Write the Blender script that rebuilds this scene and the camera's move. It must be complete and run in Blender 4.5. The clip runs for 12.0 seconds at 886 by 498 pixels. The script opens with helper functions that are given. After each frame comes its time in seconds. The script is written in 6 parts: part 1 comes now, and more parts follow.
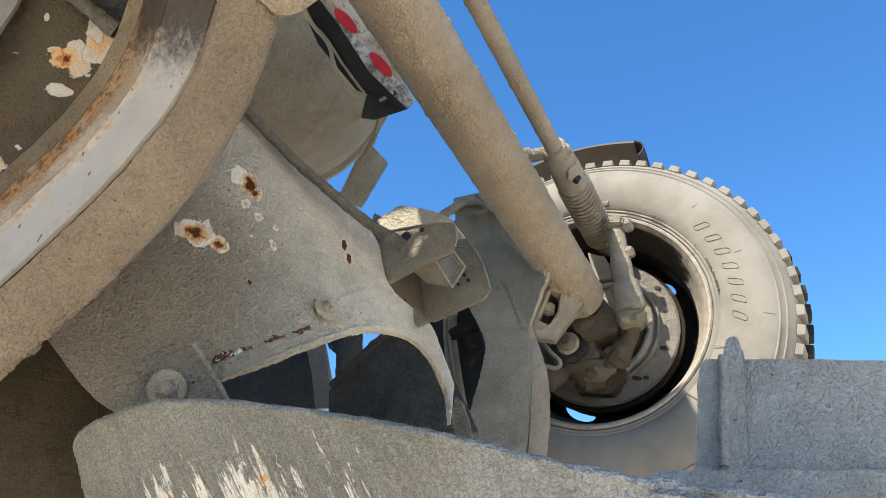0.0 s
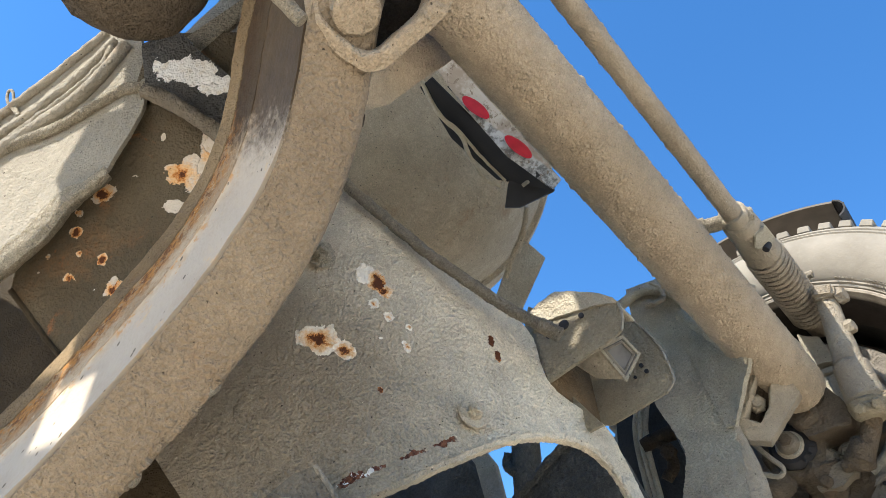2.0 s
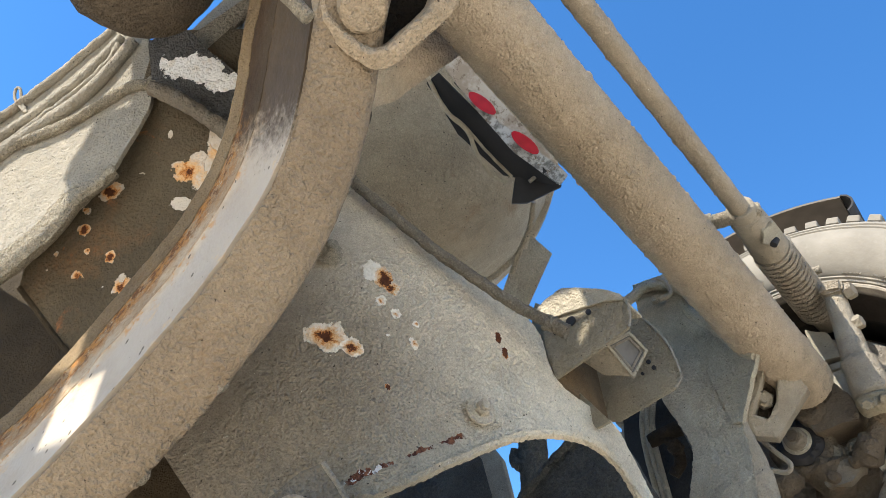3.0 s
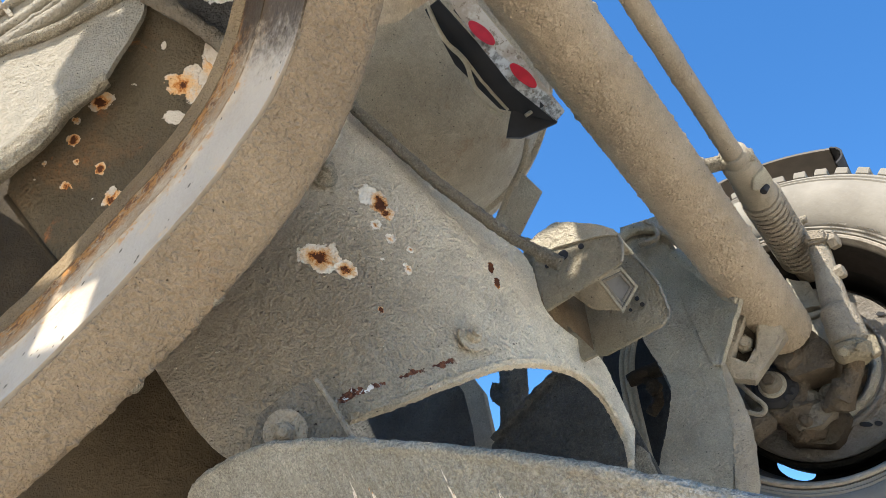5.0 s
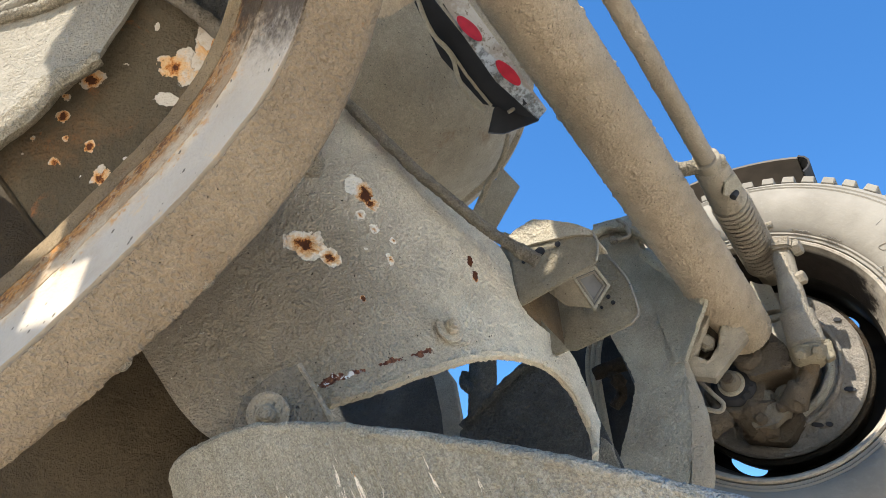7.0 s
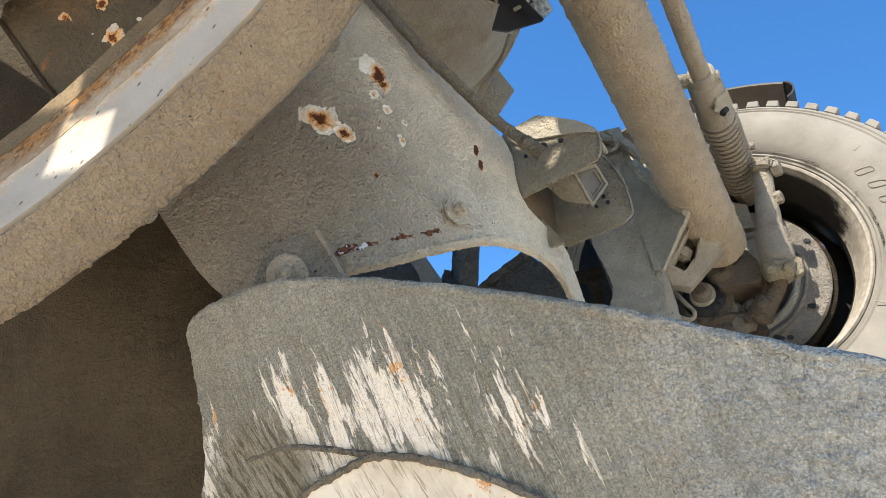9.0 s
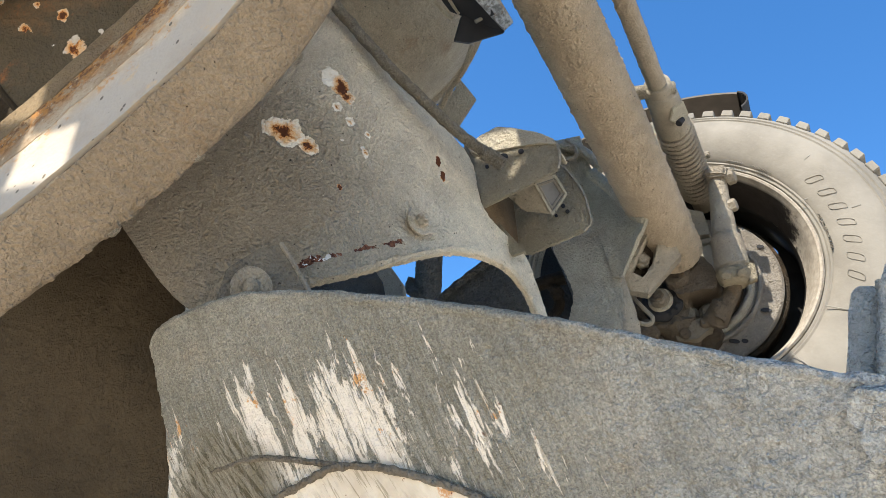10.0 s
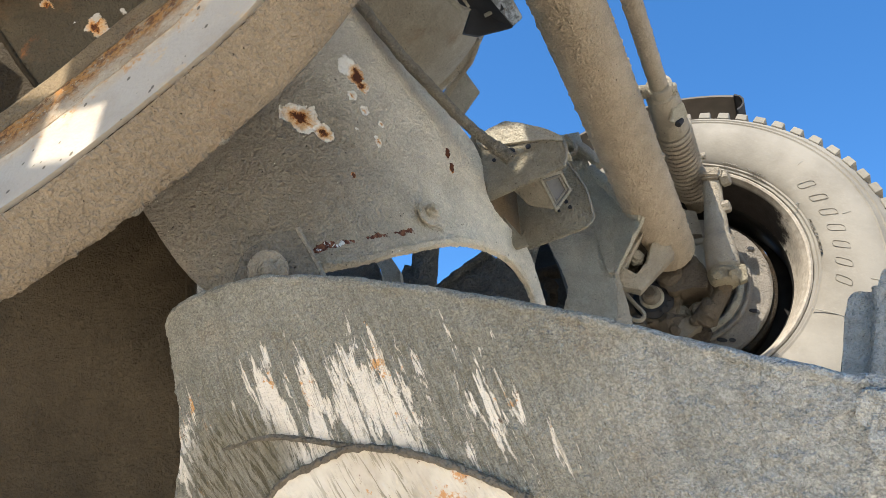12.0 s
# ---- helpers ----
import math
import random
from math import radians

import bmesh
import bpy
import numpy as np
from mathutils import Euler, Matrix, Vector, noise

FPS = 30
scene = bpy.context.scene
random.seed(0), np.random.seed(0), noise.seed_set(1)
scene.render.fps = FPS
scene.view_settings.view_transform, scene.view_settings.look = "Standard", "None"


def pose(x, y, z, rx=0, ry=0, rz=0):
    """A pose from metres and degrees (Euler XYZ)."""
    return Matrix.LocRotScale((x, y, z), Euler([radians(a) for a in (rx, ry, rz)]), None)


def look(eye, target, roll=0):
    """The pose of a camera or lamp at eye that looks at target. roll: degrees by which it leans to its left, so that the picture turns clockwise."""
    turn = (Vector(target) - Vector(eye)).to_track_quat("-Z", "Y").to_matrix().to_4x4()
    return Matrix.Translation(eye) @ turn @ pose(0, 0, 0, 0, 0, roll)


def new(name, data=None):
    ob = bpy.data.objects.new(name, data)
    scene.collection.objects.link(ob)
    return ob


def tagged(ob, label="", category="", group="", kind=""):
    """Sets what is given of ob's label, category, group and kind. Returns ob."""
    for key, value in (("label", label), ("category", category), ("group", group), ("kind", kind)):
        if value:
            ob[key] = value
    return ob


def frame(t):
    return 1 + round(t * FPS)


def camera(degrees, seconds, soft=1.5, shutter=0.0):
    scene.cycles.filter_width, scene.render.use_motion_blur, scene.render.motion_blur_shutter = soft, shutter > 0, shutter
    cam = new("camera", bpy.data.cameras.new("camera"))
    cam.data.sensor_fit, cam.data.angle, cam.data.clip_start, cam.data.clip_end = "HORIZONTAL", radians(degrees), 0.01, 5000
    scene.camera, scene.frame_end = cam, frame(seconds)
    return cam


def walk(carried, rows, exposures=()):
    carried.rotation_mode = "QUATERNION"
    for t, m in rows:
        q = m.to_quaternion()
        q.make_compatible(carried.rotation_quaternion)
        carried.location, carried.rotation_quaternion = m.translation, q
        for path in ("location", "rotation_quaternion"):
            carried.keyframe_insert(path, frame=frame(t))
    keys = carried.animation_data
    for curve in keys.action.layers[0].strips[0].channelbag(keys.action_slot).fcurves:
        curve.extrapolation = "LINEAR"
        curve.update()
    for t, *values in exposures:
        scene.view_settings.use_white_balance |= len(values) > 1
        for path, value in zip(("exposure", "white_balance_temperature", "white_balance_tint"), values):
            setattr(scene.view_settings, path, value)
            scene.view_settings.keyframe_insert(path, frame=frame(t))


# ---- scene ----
cam = camera(59.32, 12.0, 0.2)
PATH = [
    (0, (0.0000, 0.0000, 1.5000), (-0.5190, 1.1835, 2.2615), 1.58),
    (0.2, (-0.0137, 0.0348, 1.5125), (-0.5910, 1.1787, 2.2924), 0.72),
    (0.5, (-0.0265, 0.1117, 1.5282), (-0.6709, 1.2057, 2.3268), 1.04),
    (1, (-0.0239, 0.1751, 1.5460), (-0.7465, 1.1554, 2.4217), 2.54),
    (1.5, (-0.0391, 0.1848, 1.5493), (-0.7950, 1.0832, 2.4829), 4.14),
    (2, (-0.0376, 0.1852, 1.5501), (-0.7985, 1.0659, 2.4963), 4.69),
    (2.5, (-0.0438, 0.1864, 1.5501), (-0.8080, 1.0600, 2.5002), 4.93),
    (2.7, (-0.0391, 0.1826, 1.5532), (-0.8075, 1.0576, 2.4986), 4.95),
    (4.3, (-0.0371, 0.1828, 1.5422), (-0.8148, 1.0990, 2.4398), 5.07),
    (4.5, (-0.0500, 0.1994, 1.5311), (-0.8269, 1.1286, 2.4160), 5.38),
    (5, (-0.0685, 0.1863, 1.5357), (-0.8425, 1.1448, 2.3914), 5.83),
    (5.5, (-0.0588, 0.1765, 1.5384), (-0.8188, 1.1422, 2.3985), 5.94),
    (6, (-0.0617, 0.1582, 1.5377), (-0.8021, 1.1390, 2.3979), 6.36),
    (6.5, (-0.0670, 0.1509, 1.5376), (-0.7990, 1.1406, 2.3947), 6.72),
    (7, (-0.0655, 0.1503, 1.5268), (-0.7970, 1.1581, 2.3630), 6.81),
    (7.5, (-0.1010, 0.1579, 1.4786), (-0.8359, 1.2183, 2.2437), 8.16),
    (7.7, (-0.1168, 0.1495, 1.4718), (-0.8461, 1.2385, 2.2013), 9.07),
    (9.5, (-0.1223, 0.1210, 1.4613), (-0.7886, 1.2530, 2.1856), 7.05),
    (10, (-0.1104, 0.1094, 1.4616), (-0.7402, 1.2583, 2.1920), 6.32),
    (10.5, (-0.1148, 0.0970, 1.4547), (-0.7065, 1.2712, 2.1766), 6.38),
    (11, (-0.1265, 0.0725, 1.4527), (-0.7086, 1.2557, 2.1677), 7.23),
    (11.5, (-0.1381, 0.0767, 1.4477), (-0.7304, 1.2561, 2.1606), 7.78),
    (12, (-0.1347, 0.0761, 1.4494), (-0.7362, 1.2496, 2.1643), 7.77),
]
EXPOSURES = [(0, 1.38), (0.5, 1.38), (1.0, 1.5), (2.5, 1.53), (5, 1.5), (7, 1.5), (7.5, 1.5), (9.5, 1.4), (12, 1.38)]
walk(cam, [(t, look(eye, target, roll)) for t, eye, target, roll in PATH], EXPOSURES)

# ---------------------------------------------------------------- light
SUN_TO = Vector((-0.19, -0.66, 0.73)).normalized()
world = bpy.data.worlds.new("sky")
scene.world = world
world.use_nodes = True
wt = world.node_tree
sky = wt.nodes.new("ShaderNodeTexSky")
sky.sky_type = "NISHITA"
sky.sun_disc = False
sky.sun_elevation = math.asin(SUN_TO.z)
sky.sun_rotation = math.atan2(SUN_TO.x, SUN_TO.y)
sky.air_density, sky.dust_density, sky.ozone_density = 1.0, 0.1, 4.0
sky.altitude = 600
tint = wt.nodes.new("ShaderNodeHueSaturation")
tint.inputs["Saturation"].default_value = 1.22
wt.links.new(sky.outputs[0], tint.inputs["Color"])
wt.links.new(tint.outputs[0], wt.nodes["Background"].inputs[0])
wt.nodes["Background"].inputs[1].default_value = 0.119
sun = new("sun", bpy.data.lights.new("sun", "SUN"))
sun.data.energy, sun.data.angle, sun.data.color = 4.3, radians(0.53), (1.0, 0.94, 0.84)
sun.matrix_world = look((0, 0, 6), Vector((0, 0, 6)) - SUN_TO)


# ---------------------------------------------------------------- materials
class Nodes:
    """Small builder for node materials in object space."""

    def __init__(self, name, rough=0.85, metal=0.0):
        self.mat = bpy.data.materials.new(name)
        self.mat.use_nodes = True
        self.tree = self.mat.node_tree
        self.bsdf = self.tree.nodes["Principled BSDF"]
        self.bsdf.inputs["Roughness"].default_value = rough
        self.bsdf.inputs["Metallic"].default_value = metal
        self.bsdf.inputs["Specular IOR Level"].default_value = 0.5 if metal else 0.14
        self.geo = self.add("ShaderNodeNewGeometry").outputs["Position"]

    def add(self, kind, **props):
        n = self.tree.nodes.new(kind)
        if "operation" in props:
            n.operation = props["operation"]
        if "clamp" in props:
            n.clamp = props["clamp"]
        if "data_type" in props:
            n.data_type = props["data_type"]
        return n

    def link(self, a, b):
        self.tree.links.new(a, b)

    def put(self, socket, v):
        if isinstance(v, bpy.types.NodeSocket):
            self.link(v, socket)
        else:
            socket.default_value = v

    def noise(self, scale, detail=4.0, rough=0.55, vec=None, distort=0.0):
        n = self.add("ShaderNodeTexNoise")
        self.link(vec if vec is not None else self.geo, n.inputs["Vector"])
        n.inputs["Scale"].default_value = scale
        n.inputs["Detail"].default_value = detail
        n.inputs["Roughness"].default_value = rough
        n.inputs["Distortion"].default_value = distort
        return n.outputs["Fac"]

    def grains(self, scale, small=0.05, large=0.5, share=1.0, vec=None):
        """Rounded crumbs of uneven size, one to a cell at most: height 0 to 1."""
        n = self.add("ShaderNodeTexVoronoi")
        self.link(vec if vec is not None else self.geo, n.inputs["Vector"])
        n.inputs["Scale"].default_value = scale
        sep = self.add("ShaderNodeSeparateColor")
        self.link(n.outputs["Color"], sep.inputs[0])
        size = self.ramp(sep.outputs[0], 1.0 - share, 1.0, small, large)
        h = self.math("SUBTRACT", 1.0, self.math("DIVIDE", n.outputs["Distance"], size))
        return self.ramp(h, 0.0, 0.8)

    def ramp(self, fac, a, b, lo=0.0, hi=1.0):
        n = self.add("ShaderNodeMapRange", clamp=True)
        n.interpolation_type = "SMOOTHSTEP"
        self.put(n.inputs["Value"], fac)
        n.inputs["From Min"].default_value, n.inputs["From Max"].default_value = a, b
        n.inputs["To Min"].default_value, n.inputs["To Max"].default_value = lo, hi
        return n.outputs[0]

    def math(self, op, a, b=0.0, c=0.0):
        n = self.add("ShaderNodeMath", operation=op)
        for s, v in zip(n.inputs, (a, b, c)):
            self.put(s, v)
        return n.outputs[0]

    def mix(self, fac, a, b):
        n = self.add("ShaderNodeMix", data_type="RGBA")
        self.put(n.inputs["Factor"], fac)
        for s, v in ((n.inputs[6], a), (n.inputs[7], b)):
            self.put(s, (*v, 1) if isinstance(v, tuple) and len(v) == 3 else v)
        return n.outputs[2]

    def scaled(self, sx, sy, sz, turn=(0, 0, 0)):
        n = self.add("ShaderNodeMapping")
        self.link(self.geo, n.inputs["Vector"])
        n.inputs["Rotation"].default_value = [radians(a) for a in turn]
        m = self.add("ShaderNodeMapping")
        self.link(n.outputs[0], m.inputs["Vector"])
        m.inputs["Scale"].default_value = (sx, sy, sz)
        return m.outputs[0]

    def away(self, p, squash=(1, 1, 1), jag=0.02, fine=60):
        """Distance from a point, with a ragged edge."""
        n = self.add("ShaderNodeVectorMath", operation="SUBTRACT")
        self.link(self.geo, n.inputs[0])
        n.inputs[1].default_value = p
        m = self.add("ShaderNodeVectorMath", operation="MULTIPLY")
        self.link(n.outputs[0], m.inputs[0])
        m.inputs[1].default_value = squash
        ln = self.add("ShaderNodeVectorMath", operation="LENGTH")
        self.link(m.outputs[0], ln.inputs[0])
        w = self.math("MULTIPLY_ADD", self.noise(fine, 3), jag, -jag * 0.5)
        return self.math("ADD", ln.outputs["Value"], w)

    def along(self, p, axis):
        """Distance from a plane through a point."""
        n = self.add("ShaderNodeVectorMath", operation="SUBTRACT")
        self.link(self.geo, n.inputs[0])
        n.inputs[1].default_value = p
        m = self.add("ShaderNodeVectorMath", operation="DOT_PRODUCT")
        self.link(n.outputs[0], m.inputs[0])
        m.inputs[1].default_value = axis
        return m.outputs["Value"]

    def bump(self, height, strength=0.5, dist=0.004, under=None):
        n = self.add("ShaderNodeBump")
        n.inputs["Strength"].default_value, n.inputs["Distance"].default_value = strength, dist
        self.link(height, n.inputs["Height"])
        if under is not None:
            self.link(under, n.inputs["Normal"])
        return n.outputs[0]

    def done(self, colour, normal=None, rough=None):
        self.put(self.bsdf.inputs["Base Color"], (*colour, 1) if isinstance(colour, tuple) else colour)
        if normal is not None:
            self.link(normal, self.bsdf.inputs["Normal"])
        if rough is not None:
            self.put(self.bsdf.inputs["Roughness"], rough)
        return self.mat


RUST, RUST_DARK, RUST_PALE, WHITE = (0.48, 0.19, 0.05), (0.085, 0.03, 0.014), (0.55, 0.33, 0.14), (0.78, 0.76, 0.72)


def cement(name, a=(0.36, 0.325, 0.27), b=(0.25, 0.22, 0.18), grain=1.0, spots=(), rust=0.0, pits=1.0, chips=0.0, crinkle=0.18, stain_shade=None, peel=None, crumbs=1.0, skin=0.15, primer=(1, 1, 1)):
    """Steel coated with dried cement dust. spots: (place, radius, rust share, squash) of bare patches showing white primer and rust.
    peel: (start, way along, way across, length, half width) of a line where the coat has flaked off."""
    n = Nodes(name, 0.9)
    g1, g2, g3, g4 = n.noise(420.0, 3, 0.7), n.noise(95.0, 4, 0.6, distort=0.8), n.noise(22.0, 5, 0.62), n.noise(3.6, 5, 0.6)
    worm = n.math("ABSOLUTE", n.math("SUBTRACT", n.noise(70.0, 3, 0.5, distort=1.2), 0.5))
    bent = n.add("ShaderNodeVectorMath", operation="MULTIPLY_ADD")
    wob = n.add("ShaderNodeTexNoise")
    n.link(n.geo, wob.inputs["Vector"])
    wob.inputs["Scale"].default_value = 240.0
    n.link(wob.outputs["Color"], bent.inputs[0])
    bent.inputs[1].default_value = (0.005, 0.005, 0.005)
    n.link(n.geo, bent.inputs[2])
    sand = n.grains(400.0, 0.1, 0.8, 0.8, bent.outputs[0])
    crumb = n.grains(130.0, 0.06, 0.6, 0.45, bent.outputs[0])
    holes = n.grains(170.0, 0.06, 0.27, 0.09 * pits + 0.001, bent.outputs[0])
    col = n.mix(n.ramp(g4, 0.34, 0.66), a, b)
    col = n.mix(n.ramp(n.noise(9.0, 6, 0.7), 0.55, 0.75, 0, 0.25), col, tuple(v * k for v, k in zip(b, (0.86, 0.8, 0.72))))
    # Brown stain and the shade beside the ring, both put into the tone.
    if stain_shade:
        col = n.mix(n.ramp(n.away(stain_shade[0], (1, 1, 1), 0.12, 9), stain_shade[1], stain_shade[1] * 0.25, 0, 0.9), col, stain_shade[2])
    # Self-shading of the crust's grains and creases is put into the tone.
    lift = n.ramp(g1, 0.3, 0.7, 1 - 0.2 * grain, 1 + 0.2 * grain)
    lift = n.math("MULTIPLY", lift, n.ramp(sand, 0.0, 1.0, 1 - 0.10 * grain, 1 + 0.12 * grain))
    lift = n.math("MULTIPLY", lift, n.ramp(g2, 0.3, 0.7, 1 - 0.06 * grain, 1 + 0.06 * grain))
    lift = n.math("MULTIPLY", lift, n.ramp(worm, 0.0, 0.09, 1 - 0.2 * crinkle * grain, 1.03))
    lift = n.math("MULTIPLY", lift, n.ramp(g3, 0.3, 0.7, 0.92, 1.08))
    sc = n.add("ShaderNodeVectorMath", operation="SCALE")
    n.link(col, sc.inputs[0])
    n.link(lift, sc.inputs["Scale"])
    col = sc.outputs[0]
    col = n.mix(n.math("MULTIPLY", n.ramp(holes, 0.0, 0.35), 0.85), col, (0.045, 0.036, 0.028))
    pale = n.ramp(n.noise(130.0, 3, 0.6), 0.71, 0.75, 0, 0.5)
    col = n.mix(pale, col, tuple(min(1, 1.5 * v) for v in a))
    if rust:
        streak = n.ramp(n.noise(14.0, 6, 0.7, distort=0.6), 0.72 - 0.16 * rust, 0.8 - 0.12 * rust)
        smear = n.math("MULTIPLY", n.ramp(n.noise(7.0, 5, 0.65), 0.62 - 0.14 * rust, 0.72 - 0.1 * rust), n.ramp(n.noise(120, 4, 0.7), 0.3, 0.65, 0.1, 0.55))
        col = n.mix(smear, col, (0.2, 0.115, 0.055))
        col = n.mix(n.math("MULTIPLY", streak, n.ramp(n.noise(70, 4), 0.35, 0.6)), col, (0.27, 0.115, 0.045))
    if chips:
        ch = n.ramp(n.noise(38.0, 5, 0.7), 0.74 - 0.1 * chips, 0.75 - 0.1 * chips)
        col = n.mix(ch, col, WHITE)
    height = n.math("ADD", n.math("MULTIPLY", g2, 0.30), n.math("MULTIPLY", g3, 0.4))
    height = n.math("ADD", height, n.math("MULTIPLY", g1, 0.14))
    height = n.math("ADD", height, n.math("MULTIPLY_ADD", sand, 0.15 * crumbs, n.math("MULTIPLY", crumb, 0.12 * crumbs)))
    height = n.math("ADD", height, n.math("MULTIPLY", worm, 1.3 * crinkle))
    height = n.math("SUBTRACT", height, n.math("MULTIPLY", holes, 0.22))
    if skin:
        height = n.math("ADD", height, n.math("MULTIPLY", n.noise(185.0, 1, 0.5, distort=0.3), skin))
    for place, size, share, squash in spots:
        size *= 0.8
        d0 = n.away(place, squash, 0.0, 50)
        w1 = n.math("MULTIPLY_ADD", n.noise(0.7 / size, 5, 0.6), size * 2.4, -size * 1.2)
        w1 = n.math("MULTIPLY_ADD", n.noise(260, 3, 0.6), size * 0.25, w1)
        bare = n.ramp(n.math("ADD", d0, w1), size * 1.0, size * 1.04, 1, 0)
        tint = n.mix(n.ramp(n.noise(90, 4), 0.45, 0.75, 0, 0.7), tuple(v * k for v, k in zip(WHITE[:3], primer)), tuple(v * k for v, k in zip((0.64, 0.56, 0.44), primer)))
        if share > 0:
            w2 = n.math("ADD", d0, n.math("MULTIPLY_ADD", n.noise(1.3 / size, 6, 0.8), size * 2.2, -size * 1.1))
            tint = n.mix(n.ramp(w2, size * (share + 0.62), size * (share + 0.05), 0, 0.85), tint, (0.66, 0.37, 0.14))
            tint = n.mix(n.ramp(w2, size * (share + 0.10), size * (share - 0.06), 0, 1), tint, RUST)
            tint = n.mix(n.ramp(w2, size * (share - 0.05), size * (share - 0.18), 0, 1), tint, RUST_DARK)
        col = n.mix(bare, col, tint)
        height = n.math("MULTIPLY", height, n.math("SUBTRACT", 1.0, n.math("MULTIPLY", bare, 0.55)))
    if peel:
        start, way, across, length, half = peel
        run = n.along(start, way)
        off = n.math("ABSOLUTE", n.math("ADD", n.along(start, across), n.math("MULTIPLY_ADD", n.noise(40, 4, 0.6), 0.02, -0.01)))
        on = n.math("MULTIPLY", n.ramp(run, -0.002, 0.004), n.ramp(run, length, length - 0.006))
        on = n.math("MULTIPLY", on, n.ramp(n.math("MULTIPLY_ADD", n.noise(32, 5, 0.7), half * 2.6, n.math("MULTIPLY", off, -1.0)), half * 1.18, half * 1.24))
        scab = n.mix(n.ramp(n.noise(120, 5, 0.7), 0.4, 0.62), (0.075, 0.028, 0.02), (0.21, 0.085, 0.045))
        flake = n.math("MULTIPLY", n.ramp(run, length * 0.36, length * 0.2), n.ramp(n.noise(75, 4, 0.7), 0.53, 0.56))
        scab = n.mix(flake, scab, WHITE)
        col = n.mix(on, col, scab)
        height = n.math("SUBTRACT", height, n.math("MULTIPLY", on, 0.1))
    nor = n.bump(height, 1.0, 0.034 * grain)
    return n.done(col, nor, n.ramp(g3, 0.3, 0.7, 0.82, 0.95))


def plain(name, colour, rough=0.6, metal=0.0, grain=0.3, scale=60.0, vary=0.25):
    n = Nodes(name, rough, metal)
    f = n.ramp(n.noise(scale * 0.25, 5), 0.35, 0.7)
    col = n.mix(f, colour, tuple(max(0, v * (1 - vary)) for v in colour))
    return n.done(col, n.bump(n.noise(scale, 4), grain, 0.002))


SPOTS_CONE = [
    ((-0.727, 0.735, 2.096), 0.017, 0.0, (1, 1, 1)),
    ((-0.717, 0.742, 2.088), 0.032, 0.42, (0.85, 0.85, 1.15)),
    ((-0.696, 0.769, 2.077), 0.019, 0.4, (1, 1, 1)),
    ((-0.698, 0.787, 2.213), 0.021, 0.0, (1.3, 1.3, 0.7)),
    ((-0.681, 0.81, 2.192), 0.018, 0.5, (1, 1, 1)),
    ((-0.688, 0.802, 2.204), 0.025, 0.62, (1.25, 1.25, 0.85)),
    ((-0.685, 0.798, 2.163), 0.011, 0.05, (1, 1, 1)),
    ((-0.672, 0.817, 2.148), 0.011, 0.1, (1, 1, 1)),
    ((-0.657, 0.844, 2.141), 0.007, 0.1, (1, 1, 1)),
    ((-0.653, 0.841, 2.107), 0.010, 0.2, (1, 1, 0.8)),
    ((-0.673, 0.808, 2.108), 0.004, 0.0, (1, 1, 1)),
    ((-0.662, 0.809, 2.027), 0.006, 0.9, (1, 1, 1)),
    ((-0.606, 0.969, 2.169), 0.010, 1.2, (1.3, 1.3, 0.7)),
    ((-0.6, 0.978, 2.15), 0.010, 1.2, (1.3, 1.3, 0.7)),
]
SPOTS_HOPPER = [
    ((-0.850, 0.552, 2.300), 0.044, 0.32, (0.9, 0.9, 1.25)),
    ((-0.805, 0.560, 2.340), 0.042, 0.15, (1.2, 1.2, 0.7)),
    ((-0.858, 0.560, 2.252), 0.020, 0.0, (0.8, 0.8, 1.6)),
    ((-0.944, 0.494, 2.272), 0.020, 0.55, (1, 1, 1)),
    ((-0.978, 0.494, 2.217), 0.014, 0.6, (1, 1, 1)),
    ((-0.947, 0.530, 2.178), 0.012, 0.6, (1, 1, 1)),
    ((-0.900, 0.552, 2.160), 0.014, 0.6, (1, 1, 1)),
    ((-0.930, 0.552, 2.136), 0.019, 0.6, (1, 1, 1)),
    ((-0.886, 0.530, 2.229), 0.006, 0.6, (1, 1, 1)),
    ((-0.898, 0.505, 2.296), 0.008, 0.0, (0.7, 0.7, 2.0)),
    ((-0.868, 0.513, 2.356), 0.008, 0.0, (1.5, 1.5, 0.7)),
    ((-1.014, 0.482, 2.18), 0.010, 0.6, (1, 1, 1)),
    ((-0.987, 0.513, 2.152), 0.012, 0.6, (1, 1, 1)),
    ((-0.974, 0.507, 2.187), 0.008, 0.6, (1, 1, 1)),
    ((-1.025, 0.483, 2.161), 0.007, 0.6, (1, 1, 1)),
    ((-0.933, 0.551, 2.151), 0.009, 0.0, (1.3, 1.3, 0.8)),
    ((-0.975, 0.483, 2.244), 0.008, 0.6, (1, 1, 1)),
    ((-0.809, 0.553, 2.35), 0.026, 0.0, (1.6, 1.6, 0.7)),
]

# The cone's darker lower left is painted: brown dust plus the ring's shade.
M_CONE = cement("cement_on_cone", (0.7145, 0.6272, 0.4761), (0.5654, 0.4917, 0.369), 0.62, SPOTS_CONE, crinkle=0.12, skin=0.2, primer=(1, 0.94, 0.83), stain_shade=((-0.78, 0.69, 1.95), 0.43, (0.25, 0.205, 0.145)), peel=((-0.672, 0.772, 1.893), (0.361, 0.746, 0.556), (0.356, 0.442, -0.825), 0.175, 0.0135))
